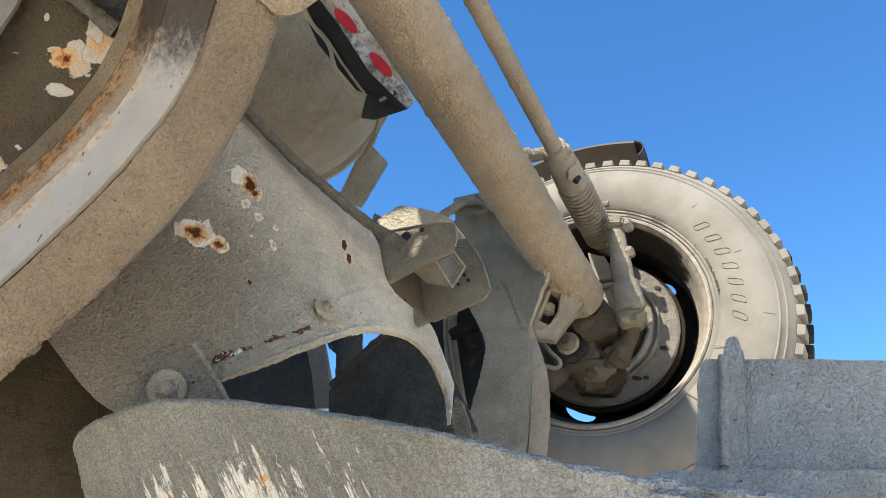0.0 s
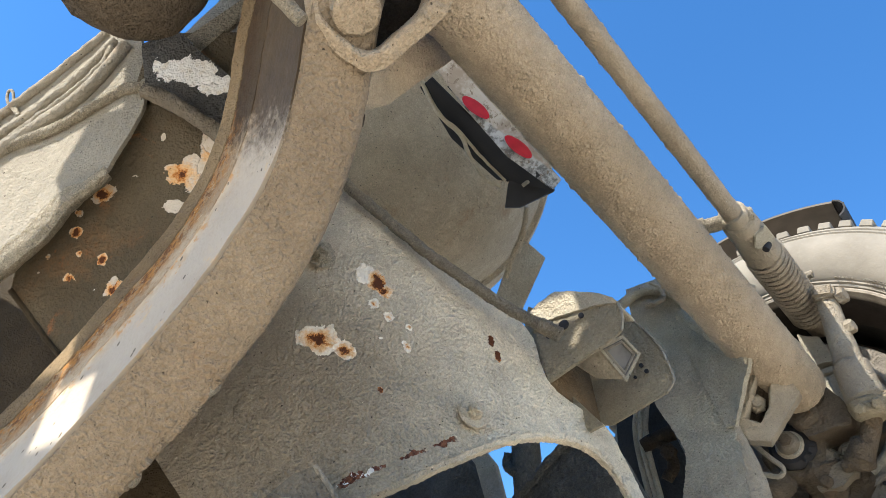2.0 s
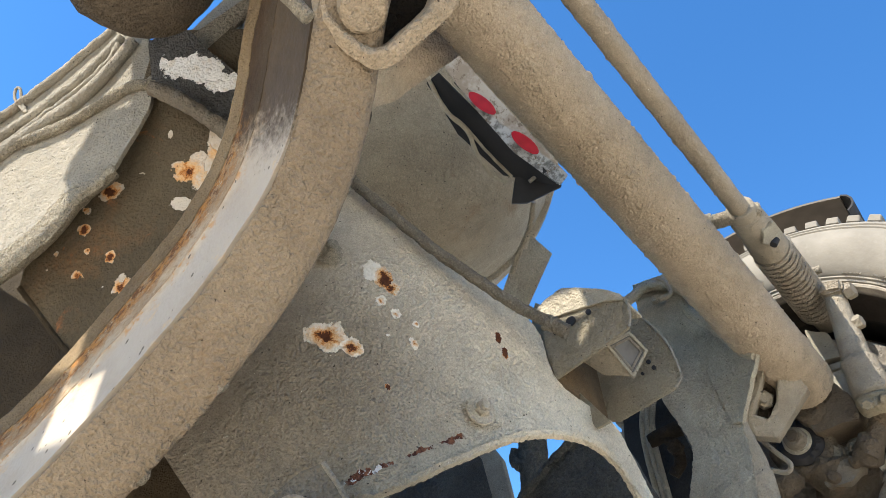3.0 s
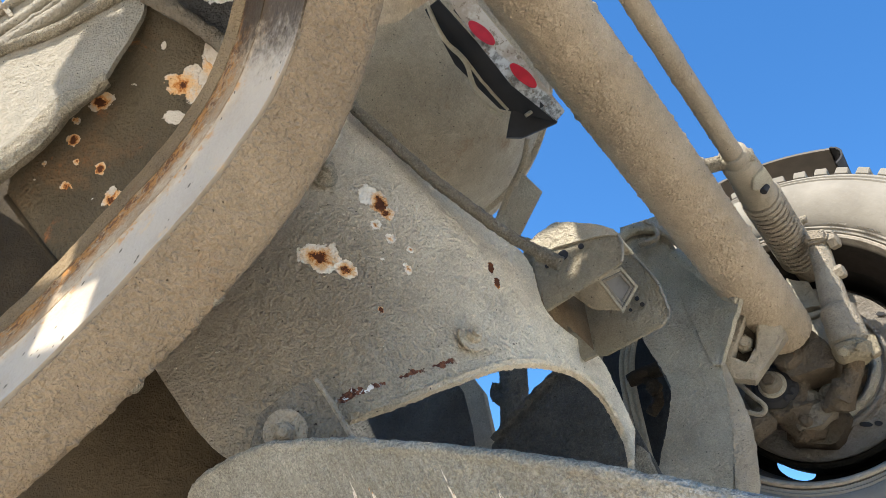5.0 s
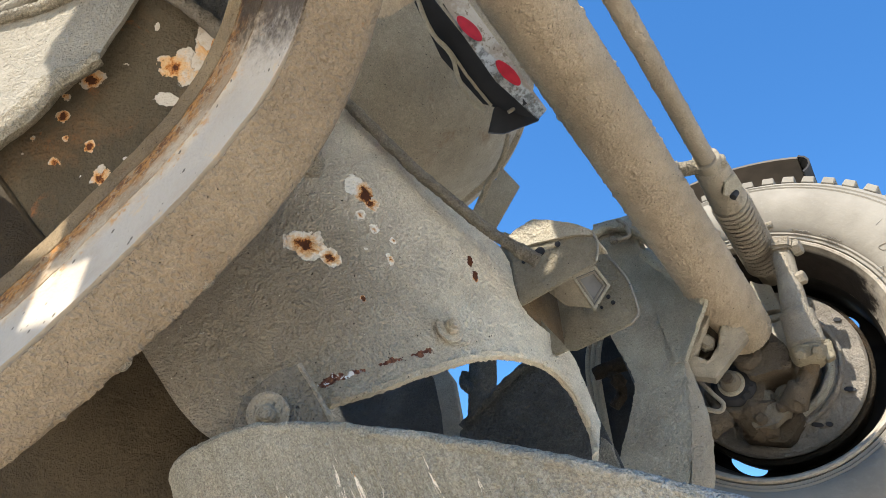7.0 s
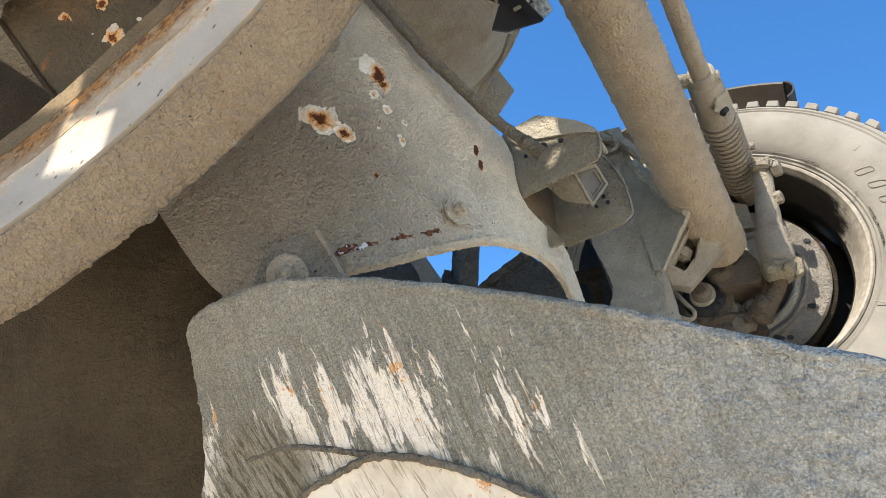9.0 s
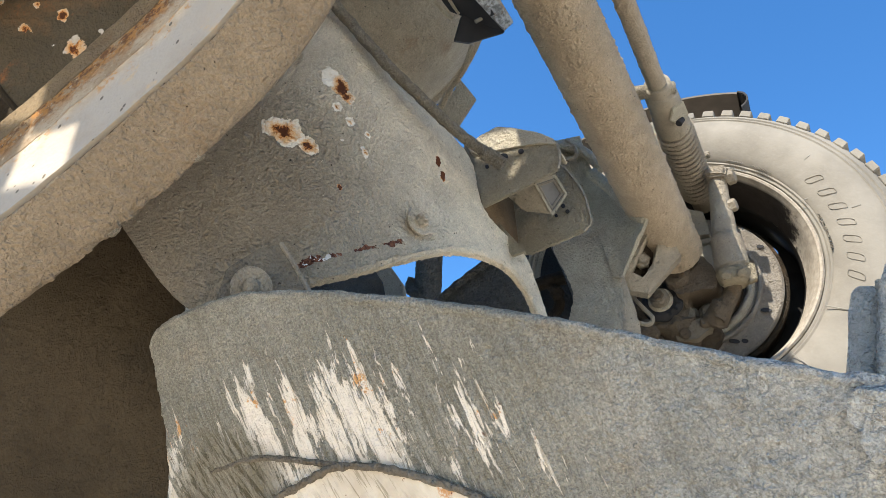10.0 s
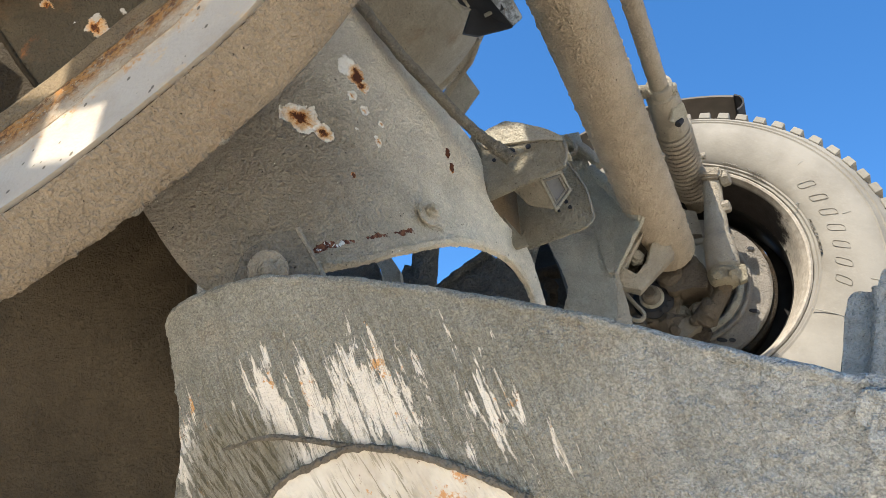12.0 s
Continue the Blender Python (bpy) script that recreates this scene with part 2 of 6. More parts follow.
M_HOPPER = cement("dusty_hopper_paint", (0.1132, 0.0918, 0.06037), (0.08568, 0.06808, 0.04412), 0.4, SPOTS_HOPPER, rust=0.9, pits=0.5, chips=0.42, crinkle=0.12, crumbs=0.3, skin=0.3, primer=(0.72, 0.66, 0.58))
M_BAND = cement("cement_on_band", (0.2767, 0.2174, 0.1483), (0.219, 0.1691, 0.1153), 0.52, crinkle=0.16, rust=0.35, pits=0.5, crumbs=0.25, skin=0.55)
M_SKIRT = cement("dark_skirt_brown", (0.07072, 0.05348, 0.0324), (0.03623, 0.0276, 0.0171), 0.4, pits=0.4)
M_TUBE = cement("cement_on_axle", (0.44, 0.357, 0.256), (0.345, 0.278, 0.194), 0.62, pits=0.8, crinkle=0.1, crumbs=0.8, skin=0.38)
M_CABLE = cement("crust_on_cable", (0.297, 0.264, 0.206), (0.165, 0.143, 0.108), 1.1)
M_TIE = cement("flaking_cement_on_rod", (0.37, 0.315, 0.24), (0.3, 0.25, 0.187), 0.55, chips=0.35, crinkle=0.2)
M_FRAME = cement("cement_on_frame", (0.4201, 0.3864, 0.3034), (0.3002, 0.272, 0.209), 0.7)
M_BOX = cement("cement_on_bracket", (0.336, 0.294, 0.226), (0.247, 0.21, 0.158), 0.5, crinkle=0.2)
M_GUARD = cement("cement_on_guard", (0.298, 0.26, 0.186), (0.209, 0.177, 0.123), 0.5, rust=0.35, crinkle=0.2)
M_CRUST = cement("thick_cement_crust", (0.42, 0.37, 0.28), (0.27, 0.235, 0.175), 1.3)
# Shade behind the cone and hanger is put into this dark steel colour.
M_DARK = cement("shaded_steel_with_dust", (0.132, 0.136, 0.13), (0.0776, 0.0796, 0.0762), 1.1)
M_RIDGE = cement("brown_ridge_dust", (0.286, 0.208, 0.118), (0.195, 0.139, 0.0784), 0.6, rust=0.3)
M_STRAP = cement("cement_on_strap", (0.2, 0.173, 0.133), (0.145, 0.123, 0.094), 0.5, crinkle=0.2)
M_HUB = cement("greasy_axle_parts", (0.0765, 0.0594, 0.0396), (0.0252, 0.0189, 0.0126), 1.0, rust=0.5)
M_CAST = cement("dusty_brown_casting", (0.1381, 0.1103, 0.07876), (0.07576, 0.05766, 0.03938), 0.7, rust=0.4)
# Shade inside the opening is part of the next two dark tones.
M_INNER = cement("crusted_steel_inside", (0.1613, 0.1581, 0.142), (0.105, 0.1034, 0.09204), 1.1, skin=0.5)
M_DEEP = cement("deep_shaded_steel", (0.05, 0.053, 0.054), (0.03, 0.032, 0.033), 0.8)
M_DRUM = cement("dusty_drum_paint", (0.4372, 0.3761, 0.2766), (0.3346, 0.284, 0.2053), 0.8, rust=0.2, crinkle=0.3, pits=4.0)
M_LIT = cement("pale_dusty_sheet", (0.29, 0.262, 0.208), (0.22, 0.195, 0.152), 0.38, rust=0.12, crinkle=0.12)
M_BLUE = cement("pale_bracket_steel", (0.37, 0.37, 0.345), (0.29, 0.29, 0.27), 0.45, rust=0.1, pits=0.3)
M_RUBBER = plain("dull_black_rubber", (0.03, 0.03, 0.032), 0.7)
M_RED = plain("red_reflector_plastic", (0.42, 0.012, 0.025), 0.25, 0, 0.15, 200)
M_PLASTIC = plain("dusty_brown_plastic", (0.11, 0.092, 0.074), 0.6, 0, 0.2)


def dirty_top(n):
    """Brown dirt caked on the upper end of the ring, with a ragged lower limit."""
    return n.ramp(n.math("ADD", n.away((-0.478, 0.42, 2.391), (1, 1, 1), 0.10, 22), n.math("MULTIPLY_ADD", n.noise(120, 5, 0.7), 0.1, -0.05)), 0.30, 0.225, 0, 0.95)


def web_material():
    n = Nodes("white_paint_with_rust", 0.7)
    col = n.mix(n.ramp(n.noise(9, 5), 0.4, 0.7), (0.385, 0.332, 0.262), (0.315, 0.26, 0.195))
    inner = n.math("ADD", n.along((-0.7931, -0.0238, 2.1431), (-0.6804, 0.3471, 0.6455)), n.math("MULTIPLY_ADD", n.noise(16, 5, 0.65), 0.05, -0.025))
    col = n.mix(n.ramp(inner, 0.07, 0.095, 0, 0.9), col, n.mix(n.ramp(n.noise(40, 5, 0.7), 0.4, 0.6), (0.5, 0.4, 0.28), (0.4, 0.3, 0.19)))
    col = n.mix(n.math("MULTIPLY", n.ramp(inner, 0.06, 0.095), n.ramp(n.noise(65, 6, 0.75), 0.54, 0.62)), col, (0.42, 0.21, 0.07))
    col = n.mix(n.ramp(n.noise(230, 3), 0.35, 0.7, 0, 0.35), col, (0.40, 0.345, 0.27))
    specks = n.grains(75.0, 0.06, 0.3, 0.22, n.scaled(1.6, 1.0, 1.0, (0, 0, 30)))
    col = n.mix(n.ramp(specks, 0.0, 0.3, 0, 0.9), col, (0.10, 0.08, 0.055))
    col = n.mix(n.math("MULTIPLY", n.ramp(n.noise(13, 6, 0.7), 0.56, 0.68), n.ramp(n.noise(90, 4), 0.3, 0.6)), col, (0.5, 0.34, 0.18))
    col = n.mix(dirty_top(n), col, n.mix(n.noise(60, 5), (0.03, 0.021, 0.013), (0.075, 0.053, 0.033)))
    return n.done(col, n.bump(n.noise(160, 4), 0.5, 0.003))


def strip_material():
    n = Nodes("rusty_edge_strip", 0.85)
    depth = n.math("ADD", n.along((-0.7931, -0.0238, 2.1431), (-0.6804, 0.3471, 0.6455)), n.math("MULTIPLY_ADD", n.noise(20, 5, 0.65), 0.03, -0.015))
    col = n.mix(n.ramp(n.noise(14, 6, 0.7), 0.4, 0.62), (0.31, 0.23, 0.145), (0.44, 0.35, 0.24))
    edge = n.ramp(depth, 0.105, 0.135)
    col = n.mix(n.math("MULTIPLY", edge, 0.75), col, (0.28, 0.185, 0.095))
    col = n.mix(n.math("MULTIPLY", n.ramp(depth, 0.095, 0.135), n.ramp(n.noise(42, 6, 0.78), 0.43, 0.53, 0, 0.95)), col, (0.36, 0.165, 0.045))
    col = n.mix(n.math("MULTIPLY", edge, n.ramp(n.noise(75, 6, 0.78), 0.48, 0.57, 0, 0.9)), col, (0.11, 0.05, 0.022))
    col = n.mix(n.ramp(n.noise(180, 5, 0.75), 0.52, 0.64, 0, 0.6), col, (0.24, 0.14, 0.065))
    col = n.mix(n.ramp(n.noise(140, 5, 0.75), 0.6, 0.66, 0, 0.8), col, (0.55, 0.45, 0.31))
    col = n.mix(dirty_top(n), col, n.mix(n.noise(60, 5), (0.03, 0.021, 0.013), (0.075, 0.053, 0.033)))
    return n.done(col, n.bump(n.noise(110, 6, 0.7), 0.9, 0.006))


def chute_material():
    """Olive-grey cement skin scraped down to white paint in slanting strokes, with rust bleeding through."""
    n = Nodes("scraped_chute_paint", 0.8)
    thick = n.ramp(n.math("ADD", n.along((-0.30, 0, 0), (1, 0, 0)), n.math("MULTIPLY_ADD", n.noise(6, 5, 0.6), 0.3, -0.15)), -0.08, 0.22)
    base = n.mix(n.ramp(n.noise(7, 6, 0.65), 0.36, 0.64), (0.35, 0.33, 0.272), (0.275, 0.26, 0.212))
    base = n.mix(n.math("MULTIPLY", thick, 0.85), base, n.mix(n.ramp(n.noise(11, 6, 0.7), 0.38, 0.62), (0.39, 0.395, 0.37), (0.53, 0.53, 0.497)))
    base = n.mix(n.ramp(n.noise(13, 6, 0.75), 0.55, 0.7, 0, 0.4), base, (0.30, 0.24, 0.17))
    smear = n.noise(1.0, 6, 0.65, vec=n.scaled(15, 8, 3.0, (0, 24, 0)), distort=0.6)
    base = n.mix(n.math("MULTIPLY", n.ramp(smear, 0.56, 0.64, 0, 0.6), n.math("MULTIPLY_ADD", thick, 0.7, 0.3)), base, (0.57, 0.565, 0.525))
    base = n.mix(n.ramp(smear, 0.44, 0.34, 0, 0.3), base, (0.19, 0.178, 0.14))
    base = n.mix(n.ramp(n.noise(20, 6, 0.8), 0.70, 0.73, 0, 0.7), base, (0.27, 0.11, 0.05))
    worm = n.math("ABSOLUTE", n.math("SUBTRACT", n.noise(120.0, 5, 0.65, distort=0.5), 0.5))
    sand = n.grains(360.0, 0.1, 0.8, 0.8)
    fine = n.noise(420, 3, 0.7)
    sc = n.add("ShaderNodeVectorMath", operation="SCALE")
    n.link(base, sc.inputs[0])
    lift = n.math("MULTIPLY", n.ramp(fine, 0.3, 0.7, 0.76, 1.24), n.ramp(worm, 0.0, 0.07, 0.8, 1.06))
    n.link(n.math("MULTIPLY", lift, n.ramp(sand, 0.0, 1.0, 0.93, 1.1)), sc.inputs["Scale"])
    base = sc.outputs[0]
    lean = (0, 22, 0)
    scratch = n.noise(1.0, 5, 0.65, vec=n.scaled(300, 40, 13, lean), distort=0.8)
    mid = n.noise(1.0, 5, 0.62, vec=n.scaled(95, 24, 8, lean), distort=0.7)
    broad = n.noise(1.0, 4, 0.55, vec=n.scaled(25, 9, 3.6, lean), distort=0.4)
    ragged = n.noise(170, 5, 0.75)
    zone = n.ramp(n.away((-0.575, 0.73, 1.625), (0.58, 0.5, 1.35), 0.06, 16), 0.25, 0.05)
    tone = n.math("MULTIPLY_ADD", broad, 0.52, n.math("MULTIPLY_ADD", mid, 0.78, n.math("MULTIPLY", scratch, 0.5)))
    tone = n.math("MULTIPLY_ADD", ragged, 0.18, tone)
    base = n.mix(n.math("MULTIPLY", zone, n.ramp(scratch, 0.5, 0.6, 0, 0.75)), base, (0.17, 0.158, 0.11))
    base = n.mix(n.math("MULTIPLY", zone, n.ramp(scratch, 0.46, 0.38, 0, 0.5)), base, (0.43, 0.41, 0.35))
    hatch = n.noise(1.0, 4, 0.6, vec=n.scaled(200, 40, 12, (0, 40, 0)), distort=0.8)
    low = n.ramp(n.away((-0.707, 0.788, 1.614), (1, 0.6, 1.3), 0.03, 30), 0.105, 0.06)
    base = n.mix(n.math("MULTIPLY", low, 0.6), base, (0.27, 0.235, 0.16))
    base = n.mix(n.math("MULTIPLY", low, n.ramp(hatch, 0.47, 0.54, 0, 0.85)), base, (0.11, 0.095, 0.058))
    white = n.ramp(n.math("MULTIPLY_ADD", zone, 0.33, tone), 1.262, 1.29)
    white = n.math("MULTIPLY", white, n.math("SUBTRACT", 1.0, n.math("MULTIPLY", low, 0.85)))
    paint = n.mix(n.ramp(n.noise(19, 6, 0.78), 0.58, 0.64, 0, 0.9), (0.70, 0.635, 0.54), (0.60, 0.29, 0.08))
    paint = n.mix(n.ramp(n.noise(62, 6, 0.75), 0.66, 0.70, 0, 0.95), paint, (0.13, 0.05, 0.028))
    paint = n.mix(n.ramp(scratch, 0.55, 0.62, 0, 0.75), paint, (0.30, 0.27, 0.21))
    h = n.math("ADD", n.math("MULTIPLY", worm, 0.55), n.math("MULTIPLY", n.noise(24, 6, 0.65), 0.6))
    h = n.math("ADD", h, n.math("MULTIPLY_ADD", sand, 0.13, n.math("MULTIPLY", fine, 0.16)))
    h = n.math("ADD", n.math("MULTIPLY", scratch, n.math("MULTIPLY", zone, 0.35)), h)
    crust = n.ramp(n.noise(62.0, 4, 0.6, distort=0.25), 0.42, 0.58)
    h = n.math("ADD", h, n.math("MULTIPLY", crust, n.math("MULTIPLY", thick, 0.3)))
    h = n.math("MULTIPLY", h, n.math("SUBTRACT", 1.0, n.math("MULTIPLY", white, 0.6)))
    return n.done(n.mix(white, base, paint), n.bump(h, 1.0, 0.018), n.math("SUBTRACT", 0.85, n.math("MULTIPLY", white, 0.3)))


def cover_material():
    """Cream paint on the patch plate, scored with dark strokes and rust."""
    n = Nodes("scored_cream_paint", 0.75)
    col = n.mix(n.ramp(n.noise(10, 5, 0.65), 0.4, 0.7), (0.66, 0.60, 0.50), (0.50, 0.43, 0.33))
    score = n.noise(1.0, 5, 0.65, vec=n.scaled(210, 40, 14, (0, 34, 0)), distort=0.7)
    col = n.mix(n.math("MULTIPLY", n.ramp(score, 0.53, 0.58, 0, 0.85), n.ramp(n.noise(9, 3, 0.5), 0.42, 0.58)), col, (0.25, 0.215, 0.15))
    col = n.mix(n.ramp(n.noise(17, 6, 0.75), 0.58, 0.64, 0, 0.9), col, (0.52, 0.25, 0.09))
    col = n.mix(n.ramp(n.noise(55, 6, 0.75), 0.64, 0.68, 0, 0.9), col, (0.13, 0.05, 0.03))
    return n.done(col, n.bump(n.math("ADD", score, n.noise(120, 5)), 0.7, 0.006))


M_COVER = cover_material()


def tyre_material():
    n = Nodes("dusty_tyre_rubber", 0.9)
    col = n.mix(n.ramp(n.noise(7, 5), 0.35, 0.65), (0.222, 0.202, 0.167), (0.172, 0.155, 0.127))
    col = n.mix(n.ramp(n.noise(60, 5, 0.7), 0.5, 0.8, 0, 0.5), col, (0.245, 0.222, 0.18))
    col = n.mix(n.ramp(n.noise(220, 3, 0.6), 0.45, 0.75, 0, 0.35), col, (0.21, 0.187, 0.15))
    return n.done(col, n.bump(n.noise(70, 4), 0.35, 0.003))


def ground_material():
    n = Nodes("dusty_yard_ground", 0.95)
    col = n.mix(n.ramp(n.noise(0.8, 6), 0.35, 0.65), (0.8, 0.685, 0.53), (0.7, 0.6, 0.46))
    col = n.mix(n.ramp(n.noise(25, 5, 0.7), 0.55, 0.8, 0, 0.4), col, (0.35, 0.27, 0.19))
    return n.done(col, n.bump(n.noise(30, 5), 0.5, 0.02))


M_WEB, M_STRIP, M_CHUTE, M_TYRE, M_GROUND = web_material(), strip_material(), chute_material(), tyre_material(), ground_material()


# ---------------------------------------------------------------- mesh tools
def V(*p):
    return Vector(p)


def thing(name, label, category, group="", kind="", at=(0, 0, 0)):
    ob = new(name)
    ob.location = at
    ob.empty_display_size = 0.05
    return tagged(ob, label, category, group, kind)


def part(name, bm, material, parent=None, label="", smooth=40, crust=0.0):
    bmesh.ops.recalc_face_normals(bm, faces=bm.faces)
    if crust:
        bm.normal_update()
        for v in bm.verts:
            h = 0.3 * noise.noise(v.co * 150) + 0.34 * noise.noise(v.co * 330) + 2.6 * max(0.0, noise.noise(v.co * 105 + Vector((7, 3, 1))) - 0.34)
            v.co += v.normal * h * crust
    me = bpy.data.meshes.new(name)
    bm.to_mesh(me)
    bm.free()
    me.materials.append(material)
    if smooth:
        me.shade_smooth()
        me.set_sharp_from_angle(angle=radians(smooth))
    ob = new(name, me)
    if parent is not None:
        ob.parent = parent
        ob.matrix_parent_inverse = parent.matrix_basis.inverted() if parent.parent is None else (parent.parent.matrix_basis @ parent.matrix_parent_inverse).inverted()
    if label:
        tagged(ob, label)
    return ob


def spline(points, n):
    """Catmull-Rom curve through the points, n places evenly spread by knots."""
    pts = [Vector(p) for p in points]
    pts = [2 * pts[0] - pts[1]] + pts + [2 * pts[-1] - pts[-2]]
    out, k = [], len(pts) - 3
    for i in range(n):
        s = i / (n - 1) * k
        j = min(int(s), k - 1)
        t = s - j
        a, b, c, d = pts[j : j + 4]
        out.append(0.5 * (2 * b + (c - a) * t + (2 * a - 5 * b + 4 * c - d) * t * t + (3 * b - a - 3 * c + d) * t**3))
    return out


def rough_up(bm, size, scale, seed=0.0):
    """Push the vertices about, as caked cement does."""
    if size:
        for v in bm.verts:
            q = v.co * scale + Vector((seed, seed * 0.7, 0))
            v.co += size * Vector(noise.noise_vector(q)) + 0.5 * size * Vector(noise.noise_vector(q * 2.7))


def grid(rows, thick=0.0, lump=0.0, scale=40.0, bm=None):
    """A sheet through rows of places, given a thickness away from its first side."""
    bm = bm or bmesh.new()
    vs = [[bm.verts.new(p) for p in r] for r in rows]
    faces = [bm.faces.new((vs[i][j], vs[i][j + 1], vs[i + 1][j + 1], vs[i + 1][j])) for i in range(len(vs) - 1) for j in range(len(vs[0]) - 1)]
    rough_up(bm, lump, scale)
    if thick:
        bm.normal_update()
        back = {}
        for r in vs:
            for v in r:
                back[v] = bm.verts.new(v.co - v.normal * thick)
        for f in faces:
            bm.faces.new([back[v] for v in reversed(f.verts)])
        edge = [vs[0], [r[-1] for r in vs], vs[-1][::-1], [r[0] for r in vs][::-1]]
        for run in edge:
            for a, b in zip(run, run[1:]):
                try:
                    bm.faces.new((b, a, back[a], back[b]))
                except ValueError:
                    pass
    return bm


def loft(lines, across, along, thick=0.0, lump=0.0, scale=40.0):
    """A sheet through smooth curves given by a few places each."""
    curves = [spline(l, along) for l in lines]
    cols = [spline([c[i] for c in curves], across) if len(curves) > 2 else [curves[0][i].lerp(curves[1][i], k / (across - 1)) for k in range(across)] for i in range(along)]
    return grid(cols, thick, lump, scale)


def rounded(outline, r, seg=4):
    """Round the corners of a flat outline."""
    pts = [Vector(p) for p in outline]
    out = []
    for i, p in enumerate(pts):
        a, b = pts[i - 1] - p, pts[(i + 1) % len(pts)] - p
        k = min(r, a.length * 0.45, b.length * 0.45)
        s, e = p + a.normalized() * k, p + b.normalized() * k
        out += [s.lerp(p, t).lerp(p.lerp(e, t), t) for t in [j / seg for j in range(seg + 1)]]
    return out


def slab(corners, thick, round_by=0.0, lump=0.0, scale=60.0, cuts=0):
    """A plate: a flat outline in space, thickened to its far side, with eased edges."""
    pts = rounded(corners, round_by) if round_by else [Vector(p) for p in corners]
    bm = bmesh.new()
    f = bm.faces.new([bm.verts.new(p) for p in pts])
    f.normal_update()
    n = f.normal.copy()
    if n.y > 0 or (abs(n.y) < 1e-3 and n.z > 0):
        n.negate()
    low = [v for v in bm.verts]
    top = bmesh.ops.extrude_face_region(bm, geom=[f])
    bmesh.ops.translate(bm, verts=[g for g in top["geom"] if isinstance(g, bmesh.types.BMVert)], vec=-n * thick)
    bmesh.ops.recalc_face_normals(bm, faces=bm.faces)
    if cuts:
        bmesh.ops.triangulate(bm, faces=bm.faces)
        bmesh.ops.subdivide_edges(bm, edges=bm.edges, cuts=cuts, use_grid_fill=True)
    else:
        sharp = [e for e in bm.edges if len(e.link_faces) == 2 and e.calc_face_angle(0) > 0.6]
        bmesh.ops.bevel(bm, geom=sharp, offset=min(0.0025, thick * 0.3), segments=2, affect="EDGES", clamp_overlap=True)
    rough_up(bm, lump, scale)
    return bm


def box(centre, size, turn=(0, 0, 0), bevel=0.004, seg=2, lump=0.0, scale=40.0, cuts=0, bm=None):
    own = bmesh.new()
    bmesh.ops.create_cube(own, size=1.0)
    if cuts:
        bmesh.ops.subdivide_edges(own, edges=own.edges, cuts=cuts, use_grid_fill=True)
    for v in own.verts:
        v.co = Vector((v.co.x * size[0], v.co.y * size[1], v.co.z * size[2]))
    if bevel:
        bmesh.ops.bevel(own, geom=[e for e in own.edges if e.calc_face_angle(0) > 0.5], offset=bevel, segments=seg, affect="EDGES")
    own.transform(pose(*centre, *turn))
    rough_up(own, lump, scale)
    return merge(bm, own)


def merge(bm, own):
    if bm is None:
        return own
    me = bpy.data.meshes.new("scratch")
    own.to_mesh(me)
    own.free()
    bm.from_mesh(me)
    bpy.data.meshes.remove(me)
    return bm


def axis_pose(a, b):
    d = Vector(b) - Vector(a)
    return Matrix.Translation(a) @ d.to_track_quat("Z", "Y").to_matrix().to_4x4(), d.length


def rod(a, b, r, r2=None, seg=24, rings=1, lump=0.0, scale=40.0, bevel=0.0, bm=None):
    """A round bar from a to b, with eased ends."""
    m, length = axis_pose(a, b)
    r2 = r if r2 is None else r2
    prof = [(0.0, 0.0), (r - bevel, 0.0)]
    prof += [(r + (r2 - r) * i / rings, bevel + (length - 2 * bevel) * i / rings) for i in range(rings + 1)]
    prof += [(r2 - bevel, length), (0.0, length)]
    return merge(bm, spin(prof, m, seg, lump, scale))


def spin(profile, m, seg=48, lump=0.0, scale=40.0, arc=2 * math.pi, start=0.0):
    """A body turned about z by a profile of (radius, height), placed by m."""
    bm = bmesh.new()
    full = abs(arc - 2 * math.pi) < 1e-6
    n = seg if full else seg + 1
    rings = []
    for r, h in profile:
        if r < 1e-6:
            rings.append([bm.verts.new((0, 0, h))] * n)
        else:
            rings.append([bm.verts.new((r * math.cos(start + arc * i / seg), r * math.sin(start + arc * i / seg), h)) for i in range(n)])
    for p, q in zip(rings, rings[1:]):
        for i in range(seg):
            j = (i + 1) % n
            f = [p[i], p[j], q[j], q[i]]
            f = [v for k, v in enumerate(f) if v not in f[:k]]
            if len(f) > 2:
                bm.faces.new(f)
    bm.transform(m)
    rough_up(bm, lump, scale)
    return bm


def pipe(points, r, n=40, seg=12, lump=0.0, scale=60.0, ribs=0, bm=None):
    """A hose along a smooth curve; ribs give it a wrapped surface."""
    line = spline(points, n)
    own = bmesh.new()
    up = Vector((0.3, 0.2, 1)).normalized()
    rings = []
    for i, p in enumerate(line):
        d = (line[min(i + 1, n - 1)] - line[max(i - 1, 0)]).normalized()
        s = d.cross(up).normalized()
        t = s.cross(d)
        k = r * (1 + (0.07 if ribs and i % 2 else 0))
        rings.append([own.verts.new(p + k * (math.cos(a) * s + math.sin(a) * t)) for a in [2 * math.pi * j / seg for j in range(seg)]])
    for a, b in zip(rings, rings[1:]):
        for j in range(seg):
            own.faces.new((a[j], a[(j + 1) % seg], b[(j + 1) % seg], b[j]))
    own.faces.new(rings[0][::-1])
    own.faces.new(rings[-1])
    rough_up(own, lump, scale)
    return merge(bm, own)


